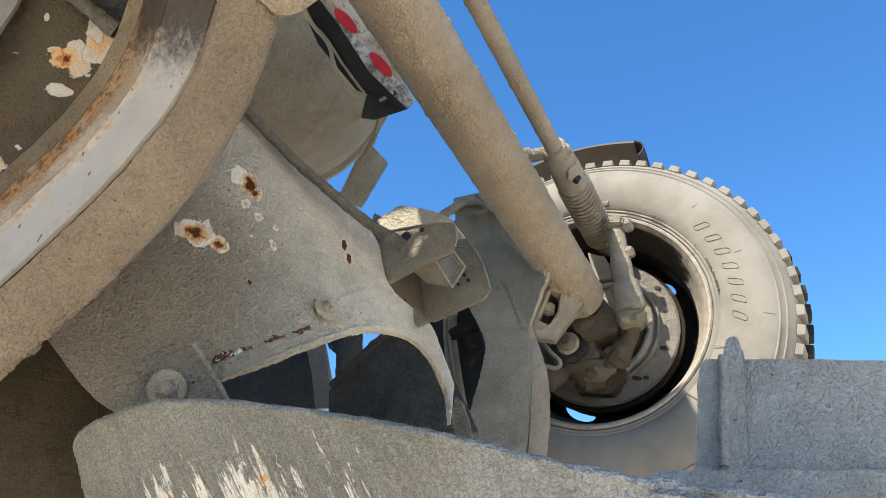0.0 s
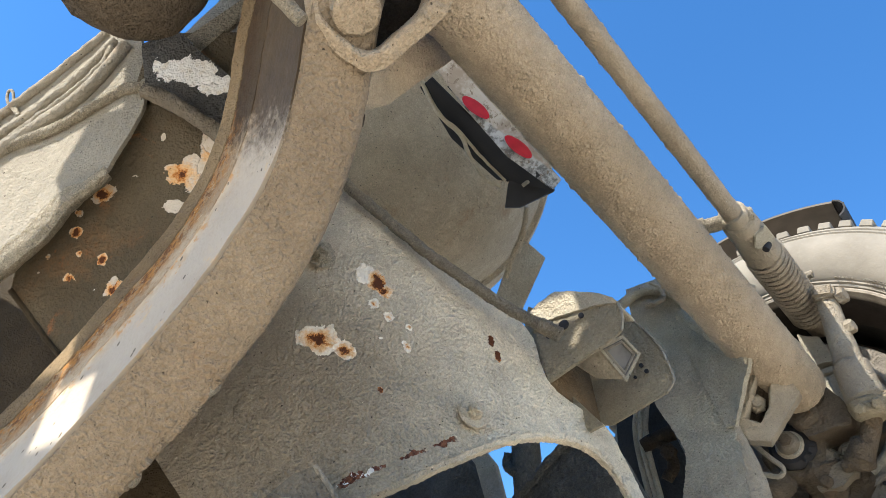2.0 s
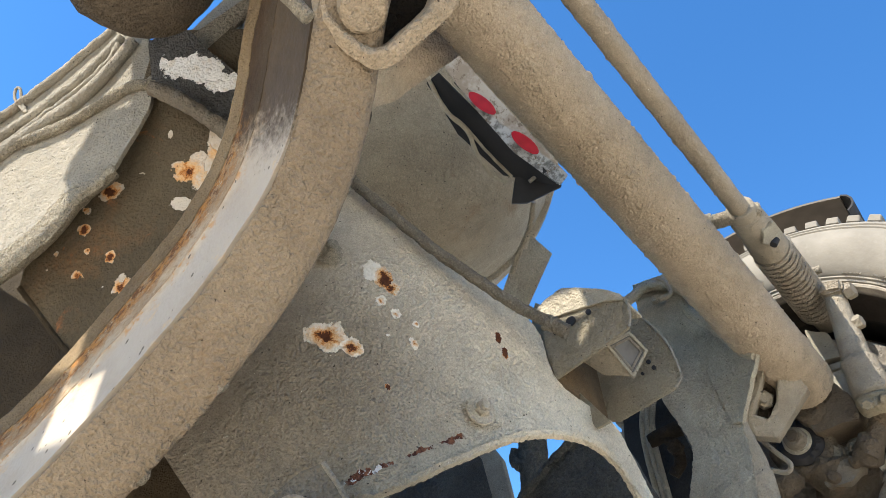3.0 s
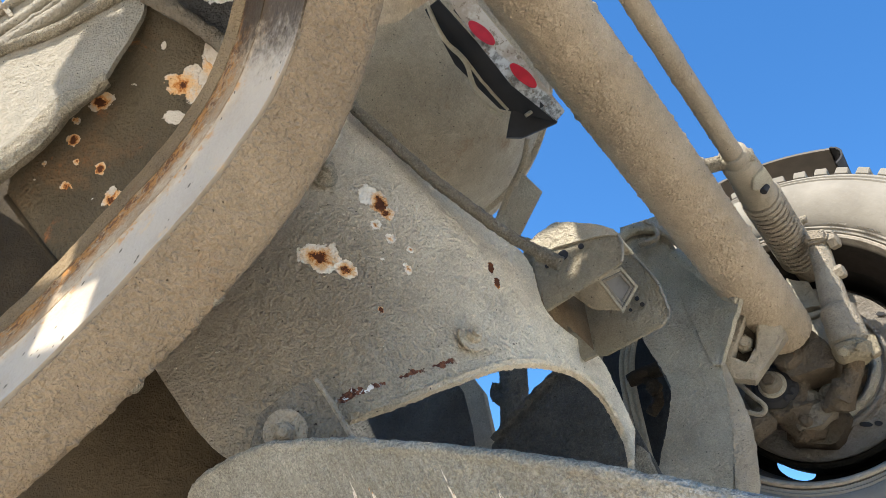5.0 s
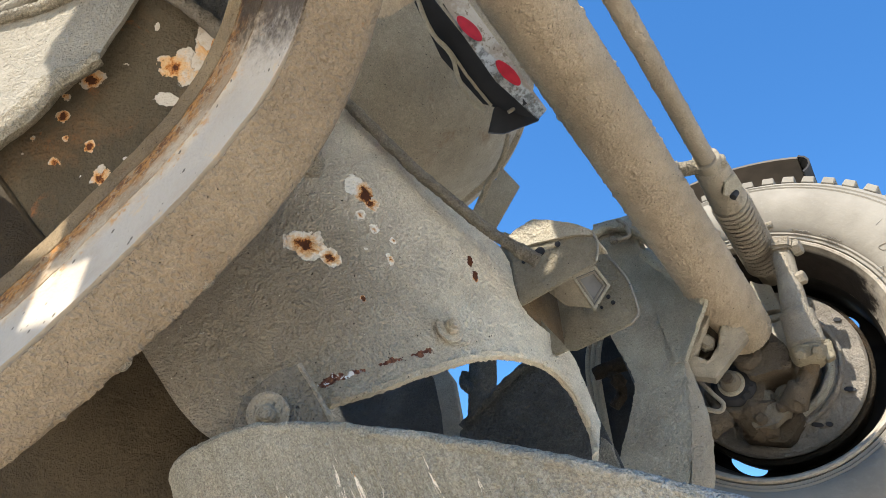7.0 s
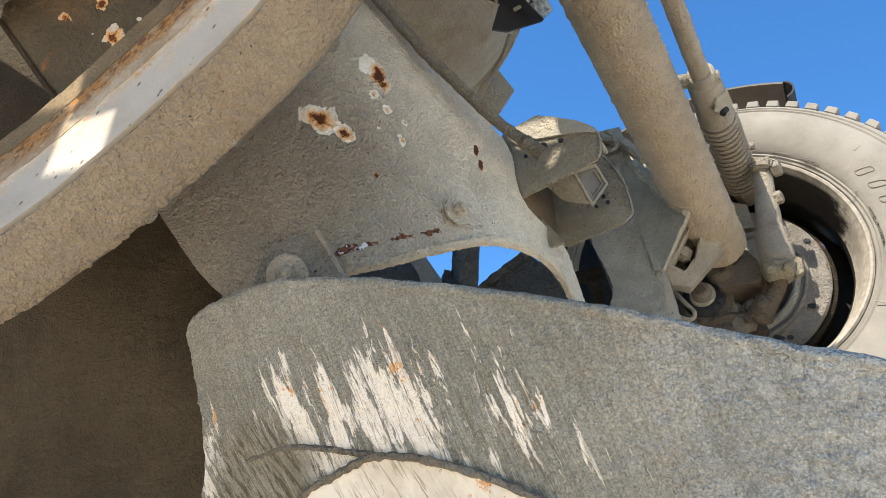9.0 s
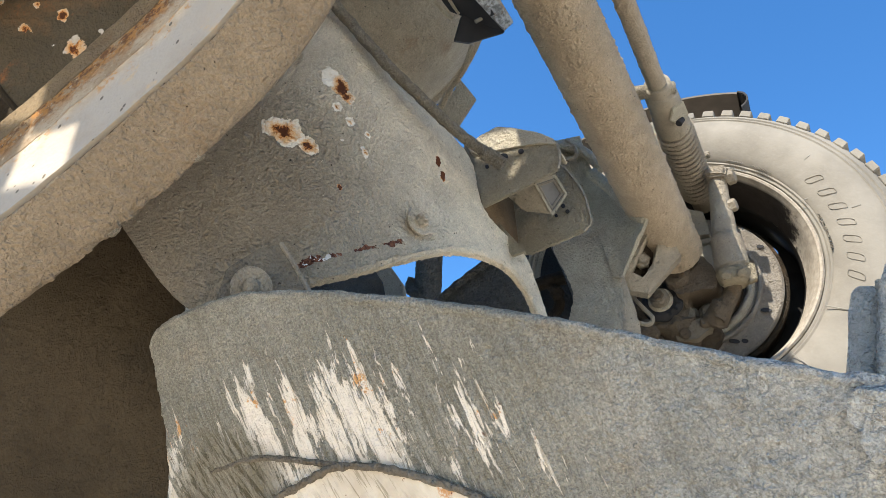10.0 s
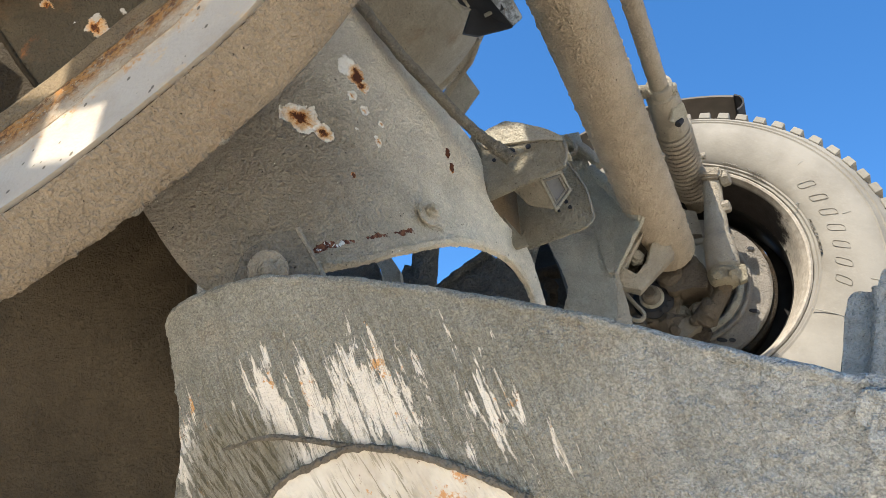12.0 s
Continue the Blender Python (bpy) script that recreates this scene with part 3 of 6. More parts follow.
def hexagon(place, out, size, height, turn=0.0, bm=None):
    """A hexagon head standing out from a surface."""
    m, _ = axis_pose(place, Vector(place) + Vector(out))
    prof = [(0, 0), (size * 0.55, 0), (size * 0.55, height * 0.8), (size * 0.46, height), (0, height)]
    own = spin(prof, m @ pose(0, 0, 0, 0, 0, turn), 6)
    return merge(bm, own)


def bolt(parent, place, out, size, stud=0.0, material=None, washer=0.0, plate=None):
    """A bolt head with its washer and stud, as parts of a thing."""
    material = material or M_BOX
    o = Vector(out).normalized()
    p = Vector(place)
    if washer:
        part("washer", rod(p, p + o * 0.004, washer, seg=24, bevel=0.001, lump=0.0006), material, parent)
        p = p + o * 0.004
    part("bolt_head", hexagon(p, o, size, size * 0.5, 17), material, parent)
    if stud:
        part("stud", rod(p + o * size * 0.45, p + o * (size * 0.5 + stud), size * 0.3, seg=12, bevel=0.001), material, parent)


# ---------------------------------------------------------------- setting
ground = part("ground", grid([[V(x, y, 0) for y in (-400, -20, -4, 0, 4, 20, 400)] for x in (-400, -20, -4, 0, 4, 20, 400)]), M_GROUND)
tagged(ground, "pale dusty yard ground under the mixer truck", "ground", "", "structure")

# ---------------------------------------------------------------- unseen plates added overhead to shade the ring and the cone
over = thing("overhead_shade", "unseen overhead plates on two posts, added to shade the ring and cone", "platform")
part("ring_blocker", box((-0.505, -0.2025, 2.99), (1.11, 1.075, 0.012), (0, 0, 0), 0.003), M_HOPPER, over)
part("rear_edge", box((-0.505, 0.379, 2.99), (1.11, 0.013, 0.005), (0, 0, 0), 0.001), M_HOPPER, over)
# Gaps here are cut to drop light dots on the guard.
for outline in (
    [(-1.06, 0.334), (-1.06, 0.373), (-0.718, 0.373), (-0.742, 0.342), (-0.742, 0.334)],
    [(-0.742, 0.334), (-0.742, 0.341), (-0.731, 0.341), (-0.706, 0.373), (-0.706, 0.334)],
    [(-0.706, 0.334), (-0.706, 0.359), (-0.694, 0.359), (-0.694, 0.334)],
    [(-0.694, 0.334), (-0.694, 0.373), (-0.691, 0.373), (-0.691, 0.334)],
    [(-0.691, 0.334), (-0.691, 0.357), (-0.682, 0.357), (-0.682, 0.334)],
    [(-0.691, 0.368), (-0.691, 0.373), (-0.682, 0.373), (-0.682, 0.368)],
    [(-0.682, 0.334), (-0.682, 0.373), (0.05, 0.373), (0.05, 0.334)],
):
    part("light_slot_strip", slab([(x, y, 2.99) for x, y in outline], 0.004), M_HOPPER, over)
# Outlines follow the shadow edge wanted on the cover sheet.
part("cover_blocker", slab([(-1.055, -0.17, 2.99), (-1.055, -0.09, 2.99), (-1.112, -0.106, 2.99), (-1.135, -0.153, 2.99), (-1.156, -0.195, 2.99), (-1.163, -0.218, 2.99), (-1.143, -0.24, 2.99)], 0.01), M_HOPPER, over)
part("corner_blocker", slab([(-1.055, -0.168, 2.99), (-1.055, -0.437, 2.99), (-1.14, -0.437, 2.99), (-1.141, -0.237, 2.99)], 0.01), M_HOPPER, over)
# Out of view: keeps sun off the guard's inside and the fin.
part("rear_blocker", box((-0.66, 0.47, 2.99), (0.09, 0.17, 0.01), (0, 0, 0), 0.002), M_HOPPER, over)
part("rear_blocker", box((-0.9, 0.49, 2.99), (0.23, 0.21, 0.01), (0, 0, 0), 0.002), M_HOPPER, over)
part("fin_blocker", box((-0.99, 0.345, 3.31), (0.64, 0.41, 0.016), (0, 0, 0), 0.003), M_HOPPER, over)
# Added to leave only one patch of the ring's web sunlit.
part("web_blocker", box((-1.33, -0.628, 2.99), (0.54, 0.224, 0.012), (0, 0, 0), 0.003), M_HOPPER, over)
part("web_blocker", box((-1.375, -0.47, 2.99), (0.46, 0.14, 0.012), (0, 0, 0), 0.003), M_HOPPER, over)
part("edge_lip", box((-0.505, -0.735, 3.01), (1.11, 0.01, 0.05), (0, 0, 0), 0.002), M_LIT, over)
part("edge_lip", box((0.045, -0.178, 3.01), (0.01, 1.1, 0.05), (0, 0, 0), 0.002), M_LIT, over)
# Added out of view to shade the hanger and the lower tyre.
part("hanger_blocker", box((-0.815, 0.765, 3.31), (0.28, 0.80, 0.02), (0, 0, 0), 0.004), M_HOPPER, over)
part("tyre_blocker", slab([(-0.68, 0.56, 3.31), (-0.462, 0.56, 3.31), (-0.466, 0.76, 3.31), (-0.472, 0.872, 3.31), (-0.68, 0.872, 3.31)], 0.012, 0.0), M_HOPPER, over)
part("blocker_stay", rod((-0.9, 0.37, 3.0), (-0.9, 0.39, 3.31), 0.02, None, 12, 1), M_HOPPER, over)
for x in (-1.03, 0.02):
    part("leg", rod((x, -0.72, 0.0), (x, -0.72, 2.99), 0.025, None, 20, 4, 0.001, 20, 0.004), M_TUBE, over)
# unseen truck chassis and tyres, added to close the place and block light beyond the skirt
chassis = part("wall_added_chassis", box((-4.1, 0.85, 1.55), (4.0, 2.4, 2.0), (0, 0, 0), 0.05, 3), M_SKIRT)
tagged(chassis, "unseen dark truck chassis added to block light", "truck chassis", "", "structure")
for x in (-2.9, -4.3):
    for y in (-0.2, 1.9):
        part("tyre", spin([(0.28, -0.12), (0.48, -0.13), (0.51, -0.1), (0.51, 0.1), (0.48, 0.13), (0.28, 0.12)], Matrix.Translation((x, y, 0.51)) @ Euler((radians(-90), 0, 0)).to_matrix().to_4x4(), 48), M_RUBBER, chassis)

# ---------------------------------------------------------------- hopper ring
RC, RN = V(-0.7931, -0.0238, 2.1431), V(-0.6804, 0.3471, 0.6455).normalized()
RU = RN.cross(V(0, 0, 1)).normalized()
RV = RN.cross(RU)


def ring_at(theta, axial, r):
    w = theta - 0.306
    if 0.55 < r < 0.59:
        r += 0.007 * max(0.0, min(1.0, (0.22 - theta) / 0.2)) * min(1.0, (r - 0.55) / 0.02)
    r += 0.0616 * w**2 + 0.4026 * w**3 + 0.0802 * w**4 - 0.692 * w**5
    return RC + RN * axial + r * (math.cos(theta) * RU + math.sin(theta) * RV)


def ring_sheet(profile, t0, t1, n, thick, lump, scale=45.0):
    fine = []
    for (a, r), (a2, r2) in zip(profile, profile[1:]):
        k = max(1, int(math.hypot(a2 - a, r2 - r) / 0.0018))
        fine += [(a + (a2 - a) * i / k, r + (r2 - r) * i / k) for i in range(k)]
    profile = fine + [profile[-1]]
    return grid([[ring_at(t0 + (t1 - t0) * i / n, a, r) for a, r in profile] for i in range(n + 1)], thick, lump, scale)


ring = thing("hopper_ring", "curved steel channel ring caked with tan cement, white paint inside", "hopper ring")
part("front_flange", ring_sheet([(0.006, 0.650), (0.0, 0.648), (-0.002, 0.644), (-0.002, 0.637), (-0.001, 0.63), (-0.001, 0.62), (-0.001, 0.61), (-0.001, 0.60), (0.0, 0.5899), (0.0, 0.584), (0.001, 0.580)], -0.42, 1.02, 520, -0.009, 0.0007), M_BAND, ring, "tan cement-coated flange", 90, 0.0007)
part("web", ring_sheet([(0.004, 0.5795), (0.02, 0.5745), (0.045, 0.567), (0.07, 0.5605), (0.092, 0.5535), (0.096, 0.5515)], -0.42, 1.02, 160, -0.006, 0.0004), M_WEB, ring, "white painted web with rust marks")
part("edge_strip", ring_sheet([(0.094, 0.5525), (0.098, 0.5515), (0.12, 0.546), (0.14, 0.5405), (0.155, 0.5365)], -0.42, 1.02, 240, -0.007, 0.0011), M_STRIP, ring, "rusty brown edge strip", 40, 0.0008)
part("outer_ridge", ring_sheet([(0.155, 0.5355), (0.165, 0.5315), (0.175, 0.5275), (0.185, 0.5235), (0.192, 0.5235), (0.199, 0.530)], -0.42, 1.02, 240, -0.007, 0.0011), M_RIDGE, ring, "brown dusty outer ridge")
# Unseen sheet along the sight lines, added to stop sun reaching the cone.
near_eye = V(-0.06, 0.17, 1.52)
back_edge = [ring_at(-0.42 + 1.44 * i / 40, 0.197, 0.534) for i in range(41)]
part("hidden_sun_stop", grid([[p + (p - near_eye).normalized() * k for k in (0.004, 0.12, 0.3)] for p in back_edge], 0.004), M_HOPPER, ring)
part("edge_crust", pipe([ring_at(0.42 + 0.6 * i / 30, -0.003, 0.651) for i in range(31)], 0.006, 300, 10, 0.0042, 95), M_BAND, ring, "ragged crust on the flange edge")
part("edge_crust", pipe([ring_at(-0.1 + 0.52 * i / 30, 0.0, 0.6495) for i in range(31)], 0.0035, 260, 8, 0.0025, 110), M_BAND, ring)
for t, r, s in ((0.615, 0.654, 0.010), (0.44, 0.652, 0.010), (0.475, 0.650, 0.005), (0.27, 0.650, 0.005), (0.80, 0.652, 0.007)):
    p = ring_at(t, 0.004, r)
    own = bmesh.new()
    bmesh.ops.create_icosphere(own, subdivisions=3, radius=s)
    own.transform(Matrix.Translation(p))
    rough_up(own, s * 0.35, 60)
    part("cement_lump", own, M_CRUST, ring, "hanging cement crumb")

# ---------------------------------------------------------------- hopper panel, cone, skirt
HC, HN = V(-0.912, 0.528, 2.239), V(0.537, -0.777, -0.327).normalized()
panel = thing("hopper_wall", "dark dusty hopper wall with rusty bare paint patches", "hopper")
HU = V(0.82, 0.57, 0.02)
HU = (HU - HN * HU.dot(HN)).normalized()
HV = HN.cross(HU)
if HV.z < 0:
    HV.negate()
rows = []
for i in range(25):
    u = -0.155 + 0.335 * i / 24
    low = -0.20 - 0.22 * (u + 0.13) if u > -0.05 else -0.21 + 1.0 * (-0.05 - u)
    high = [(-0.249, -0.089), (-0.161, -0.01), (-0.108, 0.051), (-0.072, 0.086), (-0.037, 0.15), (-0.022, 0.211), (-0.02, 0.27), (-0.024, 0.321)]
    high = max(low + 0.05, min(0.30, next((v0 + (v1 - v0) * (u - u0) / (u1 - u0) for (u0, v0), (u1, v1) in zip(high, high[1:]) if u0 <= u <= u1), 0.30 if u > -0.024 else high[0][1])))
    rows.append([HC + HU * u + HV * (low + (high - low) * j / 16) - HN * (0.25 * (u - 0.05) ** 2) for j in range(17)])
part("sheet", grid(rows, -0.006, 0.0008, 20), M_HOPPER, panel)
part("edge_bead", pipe([r[0] for r in rows[::3]], 0.004, 60, 8, 0.0006), M_SKIRT, panel)

cone = thing("discharge_cone", "grey cement-dusted steel cone with white chipped rust spots", "discharge cone")
TOP = [(-0.800, 0.676, 2.47), (-0.737, 0.754, 2.379), (-0.685, 0.833, 2.325), (-0.638, 0.924, 2.277), (-0.604, 1.005, 2.242), (-0.587, 1.047, 2.214), (-0.568, 1.071, 2.133), (-0.539, 1.171, 2.106), (-0.528, 1.2, 2.071), (-0.511, 1.233, 2.003)]
MID = [(-0.845, 0.64, 2.16), (-0.74, 0.725, 2.10), (-0.675, 0.803, 2.11), (-0.628, 0.90, 2.11), (-0.595, 0.985, 2.12), (-0.577, 1.03, 2.12), (-0.558, 1.09, 2.09), (-0.537, 1.165, 2.07), (-0.522, 1.2, 2.02), (-0.508, 1.22, 1.965)]
BOT = [(-0.882, 0.64, 1.939), (-0.766, 0.721, 1.816), (-0.66, 0.784, 1.872), (-0.628, 0.84, 1.913), (-0.605, 0.895, 1.955), (-0.575, 0.995, 2.02), (-0.549, 1.097, 2.051), (-0.531, 1.162, 2.037), (-0.513, 1.206, 1.98), (-0.504, 1.203, 1.919)]
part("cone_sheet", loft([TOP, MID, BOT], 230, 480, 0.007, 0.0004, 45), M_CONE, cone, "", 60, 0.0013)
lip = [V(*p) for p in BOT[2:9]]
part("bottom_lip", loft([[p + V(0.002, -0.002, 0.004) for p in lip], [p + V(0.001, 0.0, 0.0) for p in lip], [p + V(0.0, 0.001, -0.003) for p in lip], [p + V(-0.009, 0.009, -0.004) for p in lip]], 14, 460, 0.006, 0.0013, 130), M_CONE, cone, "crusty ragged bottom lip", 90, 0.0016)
N_CONE = V(0.85, -0.5, 0.1)
bp = V(*(-0.603, 0.924, 2.026))
part("bolt_plate", slab([bp + V(-0.02, -0.035, 0.0), bp + V(0.0, -0.004, -0.028), bp + V(0.022, 0.035, -0.004), bp + V(0.002, 0.006, 0.03)], 0.006, 0.012, 0.0006), M_CONE, cone)
bolt(cone, bp + N_CONE * 0.006, N_CONE, 0.019, 0.006, M_CONE, 0.021)
bp = V(*(-0.737, 0.733, 2.222))
bolt(cone, bp + N_CONE * 0.003, N_CONE, 0.028, 0.008, M_CRUST, 0.02)

strap = thing("cone_strap", "flat grey steel strap plate bolted to the cone", "strap")
part("plate", slab([(-0.728, 0.705, 1.775), (-0.71, 0.696, 1.853), (-0.688, 0.716, 1.887), (-0.67, 0.733, 1.901), (-0.631, 0.765, 1.833), (-0.609, 0.782, 1.785)], 0.008, 0.004, 0.0004), M_STRAP, strap)
# The plate edge's highlight, drawn as a paler bead.
part("edge", pipe([(-0.672, 0.733, 1.9), (-0.651, 0.751, 1.866), (-0.631, 0.766, 1.832), (-0.609, 0.783, 1.784)], 0.0035, 40, 8, 0.0005), M_BOX, strap, "pale bead painted as the bright edge")
sb = V(*(-0.687, 0.718, 1.836))
bolt(strap, sb, V(0.55, -0.75, -0.35), 0.02, 0.006, M_BOX, 0.024)

skirt = thing("hopper_skirt", "dark shaded brown steel skirt below the hopper", "hopper")
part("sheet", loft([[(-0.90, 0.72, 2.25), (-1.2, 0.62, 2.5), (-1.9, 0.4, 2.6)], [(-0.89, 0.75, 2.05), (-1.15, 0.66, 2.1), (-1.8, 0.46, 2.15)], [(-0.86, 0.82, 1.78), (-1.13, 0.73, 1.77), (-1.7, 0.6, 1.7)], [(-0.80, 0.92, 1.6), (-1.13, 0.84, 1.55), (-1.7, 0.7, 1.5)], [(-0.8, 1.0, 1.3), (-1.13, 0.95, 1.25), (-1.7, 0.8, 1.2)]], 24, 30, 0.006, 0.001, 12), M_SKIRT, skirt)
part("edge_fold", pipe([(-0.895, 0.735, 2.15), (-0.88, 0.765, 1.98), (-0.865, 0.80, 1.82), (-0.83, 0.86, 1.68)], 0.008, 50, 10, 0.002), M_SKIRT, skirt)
# Unseen plate added to keep the sun off the skirt.
part("skirt_blocker", box((-1.58, 0.34, 2.46), (0.6, 0.24, 0.01), (0, 0, -15), 0.003), M_SKIRT, skirt)

# ---------------------------------------------------------------- chute in front
chute = thing("discharge_chute", "grey steel chute side scraped to white paint and rust", "chute")
CT = [(-0.66, 0.80, 1.80), (-0.76, 0.765, 1.79), (-0.812, 0.725, 1.765), (-0.785, 0.692, 1.782), (-0.72, 0.676, 1.793), (-0.64, 0.664, 1.794), (-0.55, 0.656, 1.781), (-0.44, 0.650, 1.757), (-0.32, 0.648, 1.727), (-0.215, 0.648, 1.694), (-0.12, 0.648, 1.666), (-0.03, 0.648, 1.645), (0.1, 0.648, 1.62)]


def chute_line(drop, inset=0.0):
    """The chute's wall lower down: it leans back under its rim."""
    out = []
    for i, (x, y, z) in enumerate(CT):
        k = 0.616 * drop if i > 2 else 0.45 * drop
        turn = 0.05 * drop - 0.45 * max(0.0, drop - 0.12) if i < 4 else 0.0
        out.append((x + 0.10 * drop + turn, y + k + inset, z - drop))
    return out


part("side_wall", loft([CT, chute_line(0.02), chute_line(0.05), chute_line(0.09), chute_line(0.15), chute_line(0.28), chute_line(0.42)], 150, 420, 0.006, 0.0016, 32), M_CHUTE, chute, "", 40, 0.0017)
part("rim", pipe([V(*p) + V(0, 0.005, 0.0) for p in CT], 0.0055, 260, 10, 0.0022, 55), M_CHUTE, chute, "crusty rounded rim")
plate_line = [(-0.675, 0.793, 1.589), (-0.642, 0.774, 1.609), (-0.595, 0.757, 1.623), (-0.552, 0.743, 1.634), (-0.506, 0.735, 1.633), (-0.455, 0.731, 1.623), (-0.402, 0.731, 1.608), (-0.354, 0.734, 1.589)]
part("cover_plate", slab(plate_line + [(-0.383, 0.769, 1.54), (-0.676, 0.829, 1.531)], 0.004, 0, 0.0006, 40), M_COVER, chute, "cream scored cover plate")
part("weld_bead", pipe(plate_line, 0.0038, 160, 8, 0.0018, 110), M_STRAP, chute, "grey weld bead")
part("weld_bead", pipe([(-0.732, 0.775, 1.642), (-0.668, 0.759, 1.65), (-0.61, 0.751, 1.646), (-0.554, 0.745, 1.638), (-0.509, 0.739, 1.634)], 0.0032, 110, 8, 0.0015, 110), M_STRAP, chute, "grey weld bead")

part("cement_lump", slab([(-0.098, 0.643, 1.651), (-0.103, 0.651, 1.638), (-0.101, 0.656, 1.63), (-0.093, 0.657, 1.626), (-0.096, 0.662, 1.618), (-0.089, 0.665, 1.611), (-0.083, 0.663, 1.613), (-0.08, 0.667, 1.606), (-0.059, 0.666, 1.601), (-0.03, 0.666, 1.592), (-0.025, 0.641, 1.632), (-0.063, 0.64, 1.644)], 0.02, 0.009, 0.004, 34, 5), M_CHUTE, chute, "thick pale cement build-up")

# ---------------------------------------------------------------- box section beside the chute
side_box = thing("chute_bracket", "pale bluish steel chute bracket with a rounded rib", "bracket")
part("front_plate", slab([(-0.087, 1.03, 1.823), (-0.08, 1.03, 1.863), (-0.071, 1.03, 1.905), (-0.063, 1.03, 1.911), (0.065, 1.03, 1.892), (0.342, 1.03, 1.852), (0.285, 1.03, 1.668), (-0.118, 1.03, 1.654)], 0.2, 0.006, 0.002, 26, 8), M_BLUE, side_box)
part("post", slab([(-0.067, 1.018, 1.738), (-0.051, 1.018, 1.831), (-0.04, 1.018, 1.907), (-0.033, 1.018, 1.93), (-0.026, 1.018, 1.935), (-0.018, 1.018, 1.932), (-0.015, 1.018, 1.918), (-0.017, 1.018, 1.898), (-0.024, 1.018, 1.83), (-0.035, 1.018, 1.738)], 0.05, 0.012, 0.0016, 40, 4), M_BLUE, side_box)
part("weld", pipe([(-0.059, 1.018, 1.764), (-0.052, 1.018, 1.817), (-0.043, 1.018, 1.873), (-0.039, 1.018, 1.906)], 0.006, 60, 10, 0.003, 70), M_BLUE, side_box)
part("lower_plate", slab([(-0.15, 1.012, 1.765), (0.02, 1.012, 1.752), (0.36, 1.012, 1.725), (0.33, 1.012, 1.55), (-0.18, 1.012, 1.55)], 0.2, 0.01, 0.003, 26, 8), M_BLUE, side_box)

# ---------------------------------------------------------------- axle tube, tie rod, spring
axle = thing("lift_axle_beam", "thick round axle tube coated in rough tan cement", "axle")
TP, TD = V(-0.4129, 1.5872, 2.4623), V(0.0554, 0.9949, -0.0841).normalized()
part("tube", rod(TP - TD * 1.55, TP + TD * 0.25, 0.0632, None, 150, 700, 0.0012, 60, 0.012), M_TUBE, axle, "", 40, 0.0036)
tie = thing("tie_rod", "long thin tie rod with flaking cement", "tie rod")
SP, SD = V(-0.3623, 1.5112, 2.6811), V(0.0213, 0.9996, 0.0221).normalized()
part("bar", rod(SP - SD * 1.6, SP + SD * 0.1, 0.0205, None, 50, 640, 0.001, 60, 0.002), M_TIE, tie, "", 40, 0.0022)


def coil(a, b, r, wire, turns):
    """A close-wound spring."""
    m, length = axis_pose(a, b)
    n = turns * 28
    pts = [m @ Vector((r * math.cos(2 * math.pi * i / 28), r * math.sin(2 * math.pi * i / 28), length * i / n)) for i in range(n + 1)]
    bm = bmesh.new()
    ax = (Vector(b) - Vector(a)).normalized()
    rings = []
    for i, p in enumerate(pts):
        c = m @ Vector((0, 0, length * i / n))
        out = (p - c).normalized()
        rings.append([bm.verts.new(p + wire * (math.cos(k * math.pi / 3) * out + math.sin(k * math.pi / 3) * ax)) for k in range(6)])
    for p, q in zip(rings, rings[1:]):
        for k in range(6):
            bm.faces.new((p[k], p[(k + 1) % 6], q[(k + 1) % 6], q[k]))
    rough_up(bm, 0.0006, 90)
    return bm


part("spring", coil(SP + SD * 0.135, SP + SD * 0.43, 0.039, 0.0072, 16), M_BOX, tie, "close-wound grey stabiliser spring")
part("spring_core", rod(SP + SD * 0.12, SP + SD * 0.44, 0.032, None, 24), M_HUB, tie)
part("spring_cap", rod(SP - SD * 0.01, SP + SD * 0.14, 0.036, 0.041, 36, 12, 0.0016, 50, 0.005), M_BOX, tie)
part("clamp", rod(SP + V(-0.062, -0.03, -0.008), SP + V(0.035, -0.005, 0.0), 0.0165, None, 20, 6, 0.002, 50, 0.004), M_CRUST, tie, "pale crusted clamp bolt")
part("clamp_band", rod(SP - SD * 0.035, SP + SD * 0.0, 0.03, None, 30, 4, 0.001, 60, 0.003), M_BOX, tie)
part("clamp_nut", hexagon(SP + V(-0.06, -0.03, -0.008), (-1, -0.25, -0.1), 0.04, 0.024, 12), M_CRUST, tie, "pale crusted nut")
part("clamp_ear", slab([SP + V(0.022, 0.02, -0.034), SP + V(0.046, 0.03, -0.012), SP + V(0.05, 0.075, -0.014), SP + V(0.03, 0.085, -0.04), SP + V(0.012, 0.05, -0.046)], 0.006, 0.004, 0.001), M_FRAME, tie, "grey bent clamp ear")
part("clamp_slot", rod(SP + V(0.026, 0.066, -0.045), SP + V(0.033, 0.07, -0.03), 0.008, None, 12), M_RUBBER, tie)
part("end_eye", rod(SP + SD * 0.43, SP + SD * 0.515, 0.034, 0.029, 28, 6, 0.0014, 50, 0.006), M_BOX, tie)
part("collar", rod(SP + SD * 0.43, SP + SD * 0.441, 0.042, None, 32, 1, 0.0008, 60, 0.002), M_BOX, tie)

# ---------------------------------------------------------------- wheel
WC = V(-0.3888, 1.8925, 2.4149)
WM = Matrix.Translation(WC) @ Euler((radians(-90), 0, 0)).to_matrix().to_4x4()
